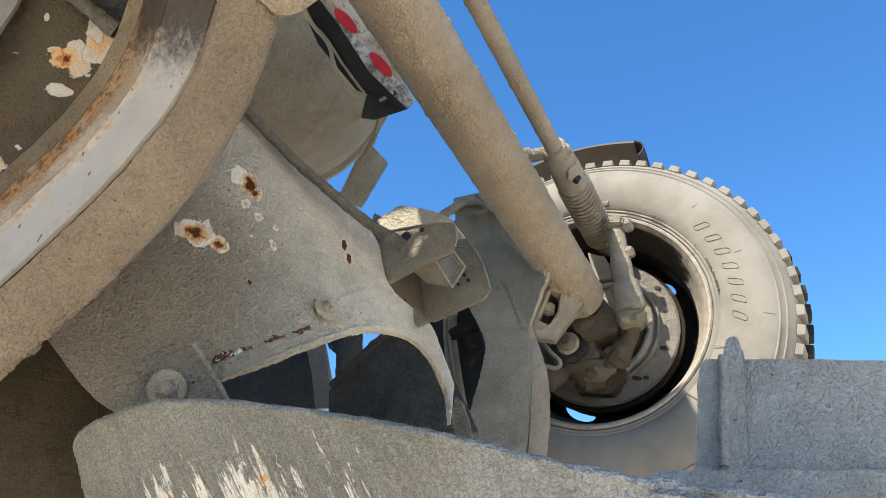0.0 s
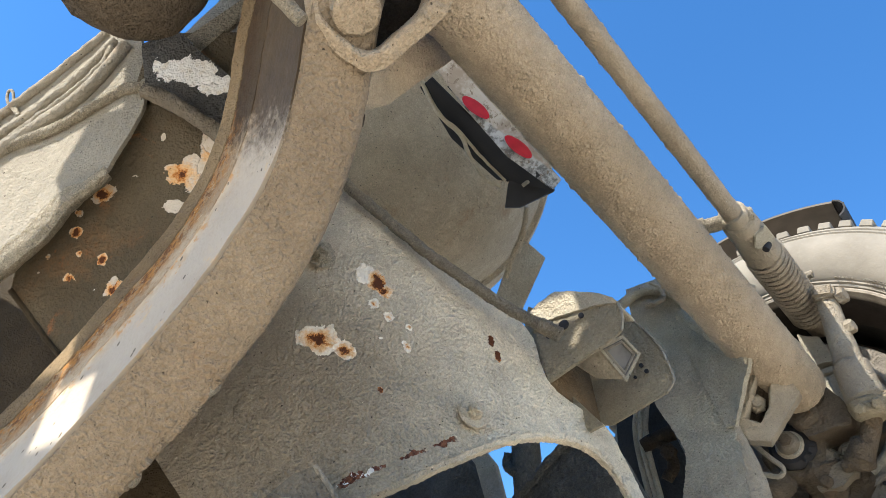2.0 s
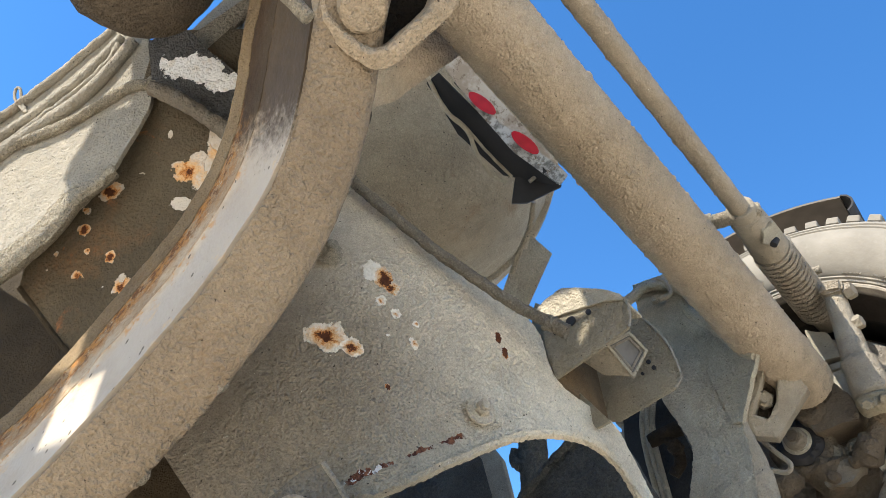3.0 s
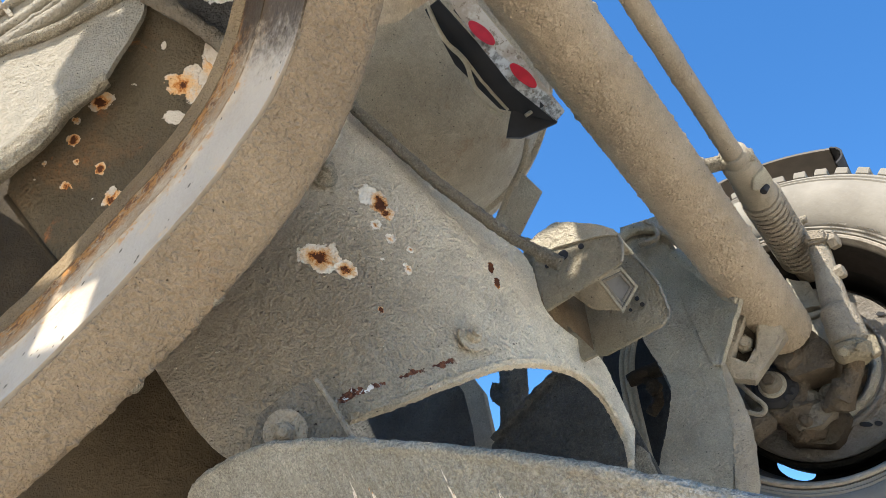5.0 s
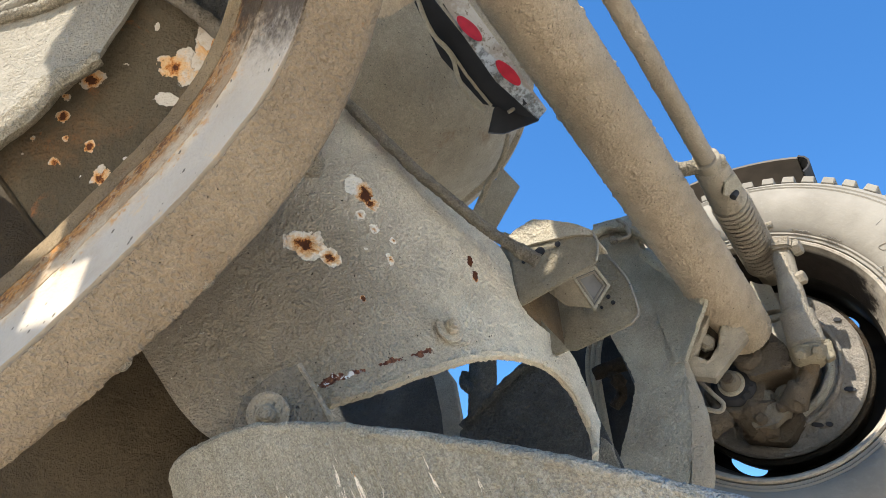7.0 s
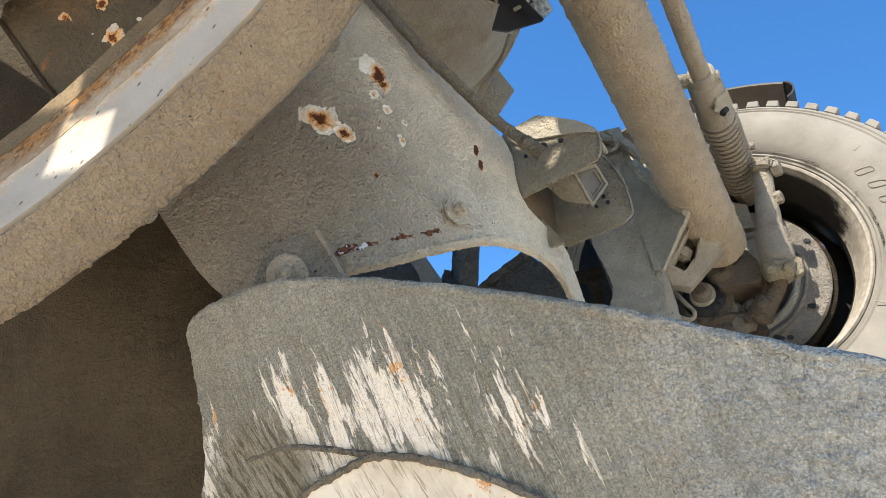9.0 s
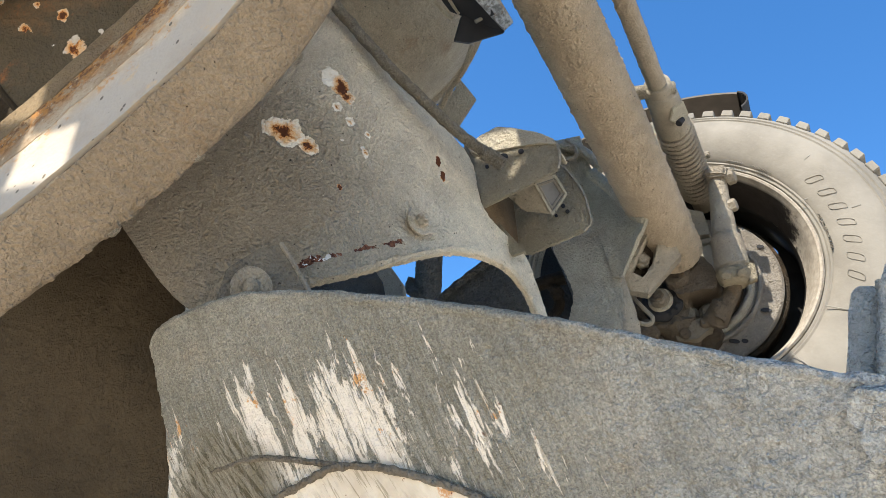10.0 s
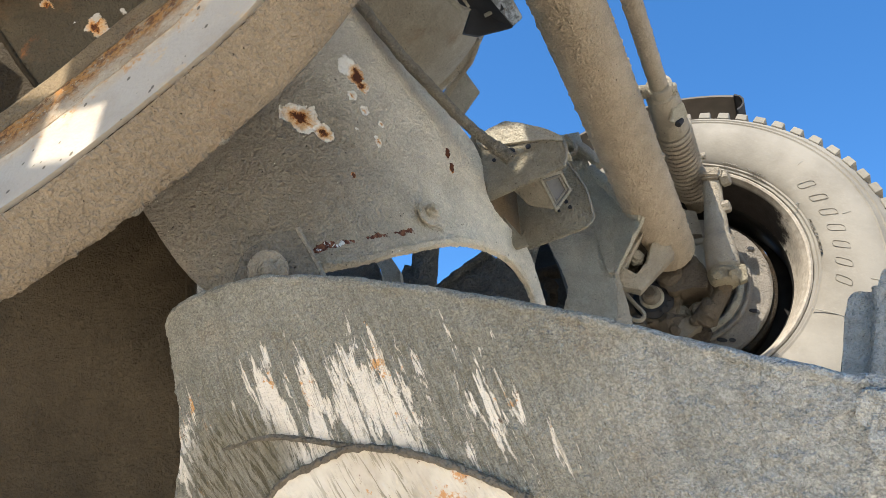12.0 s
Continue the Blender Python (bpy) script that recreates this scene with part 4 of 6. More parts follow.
wheel = thing("wheel", "dust-covered truck tyre on a dark steel rim, axle raised", "wheel", "", "", WC)
SIDE = [(0.3085, 0.012), (0.3105, 0.0), (0.3145, -0.007), (0.3205, -0.006), (0.3235, -0.0105), (0.3285, -0.009), (0.3315, -0.013), (0.3535, -0.022), (0.3835, -0.028), (0.4185, -0.026), (0.4485, -0.015), (0.4635, -0.006), (0.4675, -0.008), (0.4715, 0.0), (0.4805, 0.007), (0.4845, 0.005), (0.4885, 0.012), (0.4985, 0.02), (0.5085, 0.034), (0.5115, 0.05)]
prof = SIDE + [(0.518, 0.09), (0.522, 0.15), (0.518, 0.21), (0.5115, 0.25), (0.505, 0.27), (0.445, 0.3), (0.38, 0.315), (0.315, 0.29), (0.295, 0.28)]
tyre = part("tyre", spin(prof, WM, 180, 0.0008, 20), M_TYRE, wheel, "pale dusty rubber tyre")


M_TREAD = plain("worn_black_tread", (0.034, 0.032, 0.03), 0.85, 0, 0.5, 80, 0.4)


def side_y(r):
    for (a, p), (b, q) in zip(SIDE[6:], SIDE[7:]):
        if a <= r <= b:
            return p + (q - p) * (r - a) / (b - a)
    return -0.02


for y0, y1, k, br, bm_t in ((0.022, 0.088, 0.0, 0.5155, M_TYRE), (0.097, 0.145, 0.4, 0.527, M_TREAD), (0.155, 0.2, 0.1, 0.527, M_TREAD), (0.21, 0.27, 0.0, 0.5155, M_TREAD)):
    own = bmesh.new()
    bmesh.ops.create_cube(own, size=1)
    for v in own.verts:
        s = 0.92 if v.co.x > 0 else 1.06
        drop = 0.006 if (v.co.x > 0 and y0 < 0.05 and v.co.z < 0) else 0
        v.co = Vector((v.co.x * 0.026 - drop, v.co.y * 0.030 * s, v.co.z * (y1 - y0)))
    bmesh.ops.bevel(own, geom=own.edges[:], offset=0.002, segments=1, affect="EDGES")
    block_mesh = bpy.data.meshes.new("tread_block")
    own.to_mesh(block_mesh)
    own.free()
    block_mesh.materials.append(bm_t)
    for i in range(62):
        ob = new("tread_block", block_mesh)
        ob.parent = tyre
        ob.matrix_parent_inverse = (wheel.matrix_basis @ tyre.matrix_parent_inverse).inverted()
        ob.matrix_basis = WM @ pose(0, 0, 0, 0, 0, 360 * (i + k) / 62 + 1.3 * math.sin(i * 7.1) * 0.3) @ pose(br, 0, (y0 + y1) / 2)


def side_text(words, r, degrees_mid, size):
    """Raised lettering bent round the sidewall."""
    cu = bpy.data.curves.new("lettering", "FONT")
    cu.body, cu.size, cu.extrude, cu.align_x, cu.resolution_u, cu.space_character = words, size, 0.0009, "CENTER", 3, 1.25
    ob = bpy.data.objects.new("lettering", cu)
    scene.collection.objects.link(ob)
    me = bpy.data.meshes.new_from_object(ob.evaluated_get(bpy.context.evaluated_depsgraph_get()))
    bpy.data.objects.remove(ob)
    bm = bmesh.new()
    bm.from_mesh(me)
    bpy.data.meshes.remove(me)
    for v in bm.verts:
        a = radians(degrees_mid) - v.co.x / r
        q = r + v.co.y
        v.co = WC + V(q * math.cos(a), side_y(q) - 0.0012 - v.co.z, q * math.sin(a))
    return bm


part("lettering", side_text("RADIAL", 0.3275, 64.5, 0.0105), M_TYRE, tyre)
part("lettering", side_text("TUBELESS", 0.3275, 52.5, 0.0105), M_TYRE, tyre)
part("lettering", side_text("MADE IN CHINA", 0.3275, 10.5, 0.011), M_TYRE, tyre)
M_MARK = plain("greyed_raised_rubber", (0.24, 0.225, 0.19), 0.9, 0, 0.3)
for i in range(7):
    a = radians(32.5 - 43.0 * i / 6)
    own = bmesh.new()
    ring_a = []
    for k in range(20):
        w = 2 * math.pi * k / 20
        u = 0.0095 * math.copysign(abs(math.cos(w)) ** 0.5, math.cos(w))
        h = 0.0185 * math.copysign(abs(math.sin(w)) ** 0.5, math.sin(w))
        for kk, (f, up) in enumerate(((1.0, 0.0), (0.97, 0.0016), (0.84, 0.0016), (0.82, 0.0))):
            r = 0.376 + h * (f if f > 0.9 else 0.5 + 0.5 * f)
            b = a - (u * f + h * 0.42) / r
            ring_a.append(own.verts.new(WC + V(r * math.cos(b), side_y(r) - 0.0004 - up, r * math.sin(b))))
    for k in range(20):
        j = (k + 1) % 20
        for kk in range(3):
            own.faces.new((ring_a[4 * k + kk], ring_a[4 * j + kk], ring_a[4 * j + kk + 1], ring_a[4 * k + kk + 1]))
    part("raised_mark", own, M_TYRE, tyre)
for ang, r0, r1 in ((41.0, 0.40, 0.42), (15.5, 0.40, 0.42), (-9.0, 0.43, 0.455), (28, 0.31, 0.335), (-24, 0.325, 0.45), (-48, 0.32, 0.45)):
    a = radians(ang)
    part("mould_line", pipe([WC + V(r * math.cos(a), side_y(r) - 0.0005, r * math.sin(a)) for r in (r0, (r0 + r1) / 2, r1)], 0.0012, 8, 6), M_MARK, tyre)
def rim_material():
    """Black rim paint with ragged dust; the sunlit crescent on its lower, outer half is painted in."""
    n = Nodes("rim_dust_and_sun", 0.8)
    # Paler towards the sunny side: sun and shade are in this mask.
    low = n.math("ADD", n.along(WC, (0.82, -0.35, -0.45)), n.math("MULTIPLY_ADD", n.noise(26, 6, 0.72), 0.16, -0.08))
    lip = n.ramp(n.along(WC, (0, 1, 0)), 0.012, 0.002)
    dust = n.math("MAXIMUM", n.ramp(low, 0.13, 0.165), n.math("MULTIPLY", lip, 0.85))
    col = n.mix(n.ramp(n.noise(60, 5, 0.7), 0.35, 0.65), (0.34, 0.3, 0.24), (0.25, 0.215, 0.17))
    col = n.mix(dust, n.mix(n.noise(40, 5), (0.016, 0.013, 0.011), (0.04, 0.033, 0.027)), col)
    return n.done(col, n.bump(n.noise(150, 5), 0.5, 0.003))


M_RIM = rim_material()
# Barrel and disc: the recess's shade is put into this near-black.
M_BARREL = plain("barrel_shade_black", (0.018, 0.016, 0.014), 0.7, 0, 0.4, 90, 0.5)
prof = [(0.311, 0.006), (0.3105, -0.006), (0.3065, -0.010), (0.301, -0.008), (0.2975, 0.0), (0.292, 0.008), (0.286, 0.024), (0.279, 0.05), (0.271, 0.082), (0.266, 0.092)]
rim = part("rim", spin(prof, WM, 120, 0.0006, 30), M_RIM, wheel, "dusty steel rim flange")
part("barrel", spin([(0.266, 0.092), (0.262, 0.1), (0.262, 0.15), (0.272, 0.17), (0.278, 0.24)], WM, 120, 0.0004, 30), M_BARREL, rim, "rim barrel with its shade painted black")


def holed_disc(r0, r1, depth, holes):
    """The wheel's disc with its oval hand holes: (degrees round the hub, radius, half span, half height)."""
    bm = bmesh.new()
    n, m = 480, 64

    def at(a, r):
        return WM @ Vector((r * math.cos(radians(a)), -r * math.sin(radians(a)), depth + 0.02 * (r - r0) / (r1 - r0)))

    where = {}
    vs = []
    for k in range(m + 1):
        row = []
        for i in range(n):
            a, r = 360 * i / n, r0 + (r1 - r0) * k / m
            row.append(bm.verts.new(at(a, r)))
            where[row[-1]] = (a, r)
        vs.append(row)
    for k in range(m):
        for i in range(n):
            a, r = 360 * (i + 0.5) / n, r0 + (r1 - r0) * (k + 0.5) / m
            if any(((a - c) / da) ** 2 + ((r - rc) / dr) ** 2 < 1 for c, rc, da, dr in holes):
                continue
            bm.faces.new((vs[k][i], vs[k][(i + 1) % n], vs[k + 1][(i + 1) % n], vs[k + 1][i]))
    for v, (a, r) in where.items():
        if v.is_boundary:
            for c, rc, da, dr in holes:
                e = math.hypot((a - c) / da, (r - rc) / dr)
                if 0.7 < e < 1.35:
                    v.co = at(c + (a - c) / e, rc + (r - rc) / e)
    bmesh.ops.delete(bm, geom=[v for v in bm.verts if not v.link_faces], context="VERTS")
    return bm


part("disc", holed_disc(0.10, 0.284, 0.215, ((41, 0.249, 6, 0.012), (241.5, 0.209, 12.5, 0.0215))), M_BARREL, rim)
part("brake_drum", spin([(0.0, 0.21), (0.214, 0.205), (0.22, 0.15), (0.227, 0.14), (0.228, 0.118), (0.222, 0.112), (0.214, 0.116), (0.2, 0.13)], WM, 90, 0.0006, 30), M_HUB, wheel, "rust-brown brake drum edge")
M_SHIELD = cement("dusty_backing_plate", (0.2664, 0.2363, 0.195), (0.1924, 0.1695, 0.1404), 0.6, rust=0.15)
shield = part("dust_shield", spin([(0.209, 0.118), (0.216, 0.112), (0.217, 0.104), (0.212, 0.098), (0.205, 0.097), (0.185, 0.099), (0.168, 0.097), (0.155, 0.09), (0.142, 0.082), (0.136, 0.08), (0.13, 0.088), (0.118, 0.1), (0.0, 0.1)], WM, 110, 0.0009, 30), M_SHIELD, wheel, "dusty grey-tan brake backing plate")
for ang, r, w in ((31, 0.2, 0.009), (-24.6, 0.185, 0.013), (-53.8, 0.19, 0.008), (-60, 0.175, 0.013), (-81, 0.168, 0.012)):
    a = radians(ang)
    q = WC + V(r * math.cos(a), 0.0955, r * math.sin(a))
    own = spin([(0, 0), (0.0055, 0), (0.0055, 0.002), (0, 0.002)], Matrix.Identity(4), 14)
    for v in own.verts:
        v.co.x *= w / 0.0055
    own.transform(Matrix.Translation(q) @ Euler((radians(90), 0, 0)).to_matrix().to_4x4() @ pose(0, 0, 0, 0, 0, -12))
    rough_up(own, 0.0012, 160)
    part("slot", own, M_RUBBER, shield, "black inspection slot")
part("valve", rod((-0.352, 1.85, 2.727), (-0.307, 1.845, 2.731), 0.0075, 0.007, 12, 6, 0.001, 60), M_BOX, wheel)
part("valve_cap", rod((-0.322, 1.846, 2.73), (-0.304, 1.845, 2.731), 0.011, 0.01, 10, 3, 0.001, 60, 0.002), M_BOX, wheel)

# ---------------------------------------------------------------- mudguard
guard = thing("mudguard", "brown-black plastic mudguard over the tyre", "mudguard")
part("shell", grid([[WC + V(0.634 * math.cos(a), y, 0.634 * math.sin(a)) for y in (0.085, 0.15, 0.25, 0.4)] for a in [radians(75.5 + 60 * i / 30) for i in range(31)]], 0.006), M_PLASTIC, guard)
part("end_lip", grid([[WC + V(r * math.cos(radians(a)), y, r * math.sin(radians(a))) for y in (0.085, 0.15, 0.25, 0.4)] for r, a in ((0.634, 75.5), (0.631, 74.1), (0.622, 73.1), (0.61, 72.7), (0.598, 72.9), (0.585, 73.7))], 0.005), M_RUBBER, guard, "black rubber end lip")

# ---------------------------------------------------------------- suspension plate
hanger = thing("suspension_hanger", "tall grey cement-dusted suspension plate with bent flange", "suspension plate")
L = [(-0.705, 1.68, 2.735), (-0.672, 1.68, 2.44), (-0.618, 1.68, 2.305), (-0.615, 1.68, 2.239), (-0.653, 1.68, 2.099), (-0.69, 1.68, 1.95)]
Rr = [(-0.60, 1.68, 2.735), (-0.545, 1.68, 2.5), (-0.501, 1.68, 2.305), (-0.494, 1.68, 2.185), (-0.507, 1.68, 2.05), (-0.53, 1.68, 1.92)]
part("plate", loft([L, Rr], 50, 320, 0.01, 0.0014, 40), M_FRAME, hanger, "", 40, 0.0016)
FL = [(-0.511, 1.676, 2.312), (-0.499, 1.676, 2.255), (-0.498, 1.676, 2.181), (-0.502, 1.676, 2.11), (-0.507, 1.676, 2.04), (-0.53, 1.676, 1.92)]
FR = [(-0.506, 1.70, 2.319), (-0.486, 1.702, 2.248), (-0.472, 1.706, 2.185), (-0.469, 1.706, 2.12), (-0.474, 1.706, 2.05), (-0.495, 1.706, 1.93)]
part("flange", loft([FL, [V(*p).lerp(V(*q), 0.5) + V(0.002, -0.006, 0) for p, q in zip(FL, FR)], FR], 14, 120, 0.008, 0.0014, 45), M_BOX, hanger, "tan bent flange", 40, 0.0008)
part("edge_flange", loft([[V(*p) + V(0.0, -0.004, 0) for p in L[1:]], [V(*p) + V(-0.012, 0.03, 0) for p in L[1:]]], 4, 50, 0.006, 0.001, 40), M_DARK, hanger)
part("rib", pipe([(-0.60, 1.675, 2.70), (-0.545, 1.672, 2.5), (-0.503, 1.67, 2.31)], 0.009, 60, 10, 0.0016, 50), M_FRAME, hanger)
part("gusset", loft([[(-0.59, 1.674, 2.60), (-0.55, 1.671, 2.45), (-0.512, 1.668, 2.305)], [(-0.50, 1.64, 2.56), (-0.475, 1.63, 2.45), (-0.497, 1.668, 2.306)], [(-0.44, 1.595, 2.50), (-0.400, 1.576, 2.43), (-0.49, 1.666, 2.303)]], 20, 60, 0.01, 0.0016, 45), M_FRAME, hanger, "", 40, 0.001)
part("weld_fillet", pipe([(-0.55, 1.60, 2.56), (-0.49, 1.60, 2.49), (-0.45, 1.60, 2.43), (-0.42, 1.59, 2.40)], 0.014, 40, 10, 0.003, 50), M_FRAME, hanger)
hose = thing("air_hose", "grey dusty air hose clipped over the suspension plate", "hose")
part("hose", pipe([(-0.733, 1.655, 2.672), (-0.702, 1.655, 2.687), (-0.664, 1.655, 2.702), (-0.621, 1.655, 2.692), (-0.58, 1.655, 2.665), (-0.538, 1.655, 2.605)], 0.013, 60, 12, 0.001), M_FRAME, hose)
part("clip", pipe([(-0.627, 1.645, 2.71), (-0.606, 1.645, 2.685), (-0.601, 1.645, 2.653), (-0.627, 1.645, 2.646)], 0.006, 24, 8), M_BOX, hose)
part("nut", hexagon((-0.639, 1.65, 2.65), (0, -1, 0.1), 0.022, 0.012), M_CRUST, hose)

# ---------------------------------------------------------------- bracket under the axle
saddle = thing("axle_saddle", "open steel strap bracket with a bolt under the axle", "bracket")
rim_out = [V(-0.418, 1.646, 2.429), V(-0.52, 1.689, 2.328), V(-0.489, 1.715, 2.293), V(-0.449, 1.725, 2.286), V(-0.375, 1.734, 2.379), V(-0.393, 1.66, 2.436)]
rim_in = [V(-0.43, 1.655, 2.401), V(-0.481, 1.695, 2.332), V(-0.458, 1.712, 2.321), V(-0.437, 1.714, 2.355), V(-0.418, 1.69, 2.394), V(-0.42, 1.66, 2.41)]
turns = [[p.lerp(q, k / 8) for p, q in zip(loop, loop[1:] + loop[:1]) for k in range(8)] + [loop[0]] for loop in (rim_out, rim_in)]
back = V(-0.012, 0.05, 0.014)
part("strap", loft([turns[0], [p.lerp(q, 0.5) + V(0, -0.003, 0) for p, q in zip(*turns)], turns[1], [p + back for p in turns[1]], [p + back for p in turns[0]], turns[0]], 40, 200, 0.0, 0.0007, 60), M_BOX, saddle, "tan open strap", 60, 0.0006)
part("inner_plate", slab([p + back * 0.9 for p in rim_in], 0.006, 0.0, 0.001), M_CAST, saddle)
bolt(saddle, (-0.462, 1.725, 2.37), (0.3, -1, -0.2), 0.036, 0.012, M_BOX)

# ---------------------------------------------------------------- hub parts
hub = thing("steering_knuckle", "brown greasy steering knuckle, kingpin and brake parts", "axle knuckle")
kt, km, kb = V(-0.292, 1.84, 2.645), V(-0.285, 1.84, 2.47), V(-0.274, 1.845, 2.35)
part("brake_cylinder", rod(kt, km, 0.0225, 0.03, 36, 24, 0.0014, 40, 0.006), M_BOX, hub, "pale dusty brake cylinder", 40, 0.001)
part("cylinder_sleeve", rod(km + V(0, 0, 0.006), kb + V(0, 0, 0.03), 0.037, 0.0395, 36, 16, 0.0016, 40, 0.008), M_BOX, hub, "", 40, 0.001)
part("sleeve_cap", rod(kb + V(0, 0, 0.034), kb + V(0.001, 0.003, -0.006), 0.0415, 0.036, 32, 6, 0.003, 45, 0.008), M_GUARD, hub, "rusty end cap")
for dx, dz in ((-0.012, 0.004), (0.02, 0.008)):
    part("cap_bolt", hexagon(kb + V(dx, -0.034, dz), (dx * 12, -0.8, -0.5), 0.022, 0.012, 9), M_GUARD, hub)
part("cap_lug", slab([kb + V(0.03, -0.015, 0.045), kb + V(0.05, -0.012, 0.04), kb + V(0.053, -0.01, 0.0), kb + V(0.034, -0.012, -0.008)], 0.02, 0.005, 0.001), M_GUARD, hub)
part("top_block", box((-0.29, 1.83, 2.652), (0.05, 0.05, 0.034), (0, 8, 0), 0.007, 3, 0.0016, 50, 2), M_BOX, hub, "pale crusted block")
part("cylinder_bolt", hexagon((-0.267, 1.835, 2.64), (1, -0.25, 0.1), 0.036, 0.02, 14), M_BOX, hub)
part("cylinder_bolt", hexagon((-0.268, 1.835, 2.556), (1, -0.25, 0.1), 0.03, 0.018, 4), M_BOX, hub)
part("cam_arm", pipe([kb + V(0.0, 0.01, 0.01), (-0.284, 1.87, 2.34), (-0.299, 1.872, 2.31), (-0.322, 1.876, 2.274)], 0.02, 30, 18, 0.0026, 40), M_CAST, hub, "dusty brown cam arm")
part("arm_foot", rod((-0.305, 1.86, 2.312), (-0.333, 1.9, 2.272), 0.024, 0.03, 24, 8, 0.003, 40, 0.008), M_CAST, hub)
part("yoke", slab([(-0.395, 1.85, 2.418), (-0.424, 1.85, 2.376), (-0.406, 1.85, 2.334), (-0.36, 1.85, 2.346), (-0.314, 1.85, 2.345), (-0.314, 1.85, 2.392), (-0.345, 1.85, 2.442)], 0.09, 0.012, 0.003, 40, 4), M_CAST, hub, "rust-brown cast yoke")
part("yoke_boss", rod((-0.408, 1.835, 2.39), (-0.402, 1.9, 2.385), 0.032, 0.036, 24, 6, 0.003, 40, 0.008), M_CAST, hub)
part("yoke_web", rod(TP + TD * 0.22, TP + TD * 0.42, 0.045, 0.06, 24, 8, 0.004, 30, 0.01), M_HUB, hub)
part("upper_block", slab([(-0.392, 1.93, 2.635), (-0.342, 1.93, 2.61), (-0.33, 1.93, 2.542), (-0.38, 1.93, 2.542)], 0.06, 0.006, 0.002, 50, 3), M_LIT, hub, "pale crusted block")
part("pad_plate", slab([(-0.38, 1.935, 2.53), (-0.318, 1.935, 2.536), (-0.318, 1.935, 2.522), (-0.38, 1.935, 2.514)], 0.05, 0.003), M_LIT, hub)
part("lower_block", slab([(-0.372, 1.93, 2.505), (-0.318, 1.93, 2.51), (-0.312, 1.93, 2.42), (-0.338, 1.93, 2.437)], 0.06, 0.006, 0.003, 50, 3), M_LIT, hub, "pale crusted block")
jc = V(-0.451, 1.885, 2.335)
part("bushing", rod(jc + V(0, -0.018, 0), jc + V(0, 0.03, 0), 0.05, 0.053, 40, 4, 0.0016, 40, 0.01), M_RUBBER, hub, "dark greasy bushing")
for k in range(7):
    w = radians(-60 + 24 * k)
    part("bushing_rib", box(jc + V(0.043 * math.cos(w), -0.018, 0.043 * math.sin(w)), (0.016, 0.008, 0.006), (0, -math.degrees(w), 0), 0.002), M_RUBBER, hub)
part("bushing_eye", spin([(0.05, 0.0), (0.058, -0.004), (0.068, 0.0), (0.07, 0.02), (0.066, 0.05), (0.05, 0.05)], Matrix.Translation(jc) @ Euler((radians(-90), 0, 0)).to_matrix().to_4x4(), 40, 0.004, 30), M_CAST, hub, "rust-brown cast eye", 60)
part("bushing_washer", rod(jc + V(0, -0.026, 0), jc + V(0, -0.016, 0), 0.030, 0.031, 30, 1, 0.0006, 40, 0.002), M_FRAME, hub)
part("bushing_bolt", rod(jc + V(0, -0.048, 0), jc + V(0, -0.02, 0), 0.0225, 0.0245, 28, 2, 0.0006, 40, 0.004), M_STRAP, hub)
part("bolt_boss", rod(jc + V(0, -0.054, 0), jc + V(0, -0.046, 0), 0.013, 0.015, 6, 1), M_CAST, hub)
part("lever", rod(jc + V(0.03, 0.03, -0.03), jc + V(0.05, 0.06, -0.11), 0.05, 0.036, 24, 10, 0.008, 30, 0.014), M_CAST, hub)
part("lower_lever", rod(jc + V(-0.02, 0.0, -0.06), jc + V(-0.075, -0.01, -0.105), 0.03, 0.026, 20, 8, 0.005, 30, 0.01), M_CAST, hub)
part("spider", slab([(-0.448, 1.95, 2.325), (-0.369, 1.95, 2.294), (-0.334, 1.95, 2.298), (-0.318, 1.95, 2.27), (-0.352, 1.95, 2.225), (-0.37, 1.95, 2.214), (-0.46, 1.95, 2.235)], 0.035, 0.012, 0.003, 35, 4), M_CAST, hub, "grey-brown bolted flange")
for px in [(-0.396, 1.94, 2.312), (-0.349, 1.935, 2.317), (-0.356, 1.94, 2.279), (-0.389, 1.94, 2.258)]:
    part("flange_bolt", hexagon(px, (0.1, -1, -0.1), 0.03, 0.02, 11), M_STRAP, hub)
for px, r in (((-0.391, 1.915, 2.31), 0.017), ((-0.344, 1.91, 2.31), 0.019)):
    c = V(*px)
    part("clamp_washer", rod(c + V(0, -0.004, 0), c + V(0, 0.012, 0), r * 1.35, r * 1.45, 24, 2, 0.0008, 50, 0.003), M_STRAP, hub)
    part("clamp_nut", hexagon(c + V(0, -0.004, 0), (0.15, -1, -0.2), r * 1.8, 0.018, 20), M_STRAP, hub)
part("dust_ring", pipe([WC + V(0.163 * math.cos(a), 0.083, 0.163 * math.sin(a)) for a in [radians(-115 + 10 * i) for i in range(17)]], 0.006, 100, 10, 0.001), M_SHIELD, hub, "pale raised rim of the backing plate")
part("link_arm", slab([(-0.425, 1.89, 2.262), (-0.36, 1.89, 2.292), (-0.338, 1.89, 2.286), (-0.338, 1.89, 2.262), (-0.372, 1.89, 2.236), (-0.42, 1.89, 2.232)], 0.022, 0.008, 0.002, 45, 3), M_STRAP, hub, "grey-brown dusty link arm")
for px in ((-0.352, 1.876, 2.274), (-0.40, 1.876, 2.25)):
    part("link_pin", rod(V(*px), V(*px) + V(0, 0.02, 0), 0.012, 0.014, 18, 2, 0.0006, 50, 0.003), M_CAST, hub)
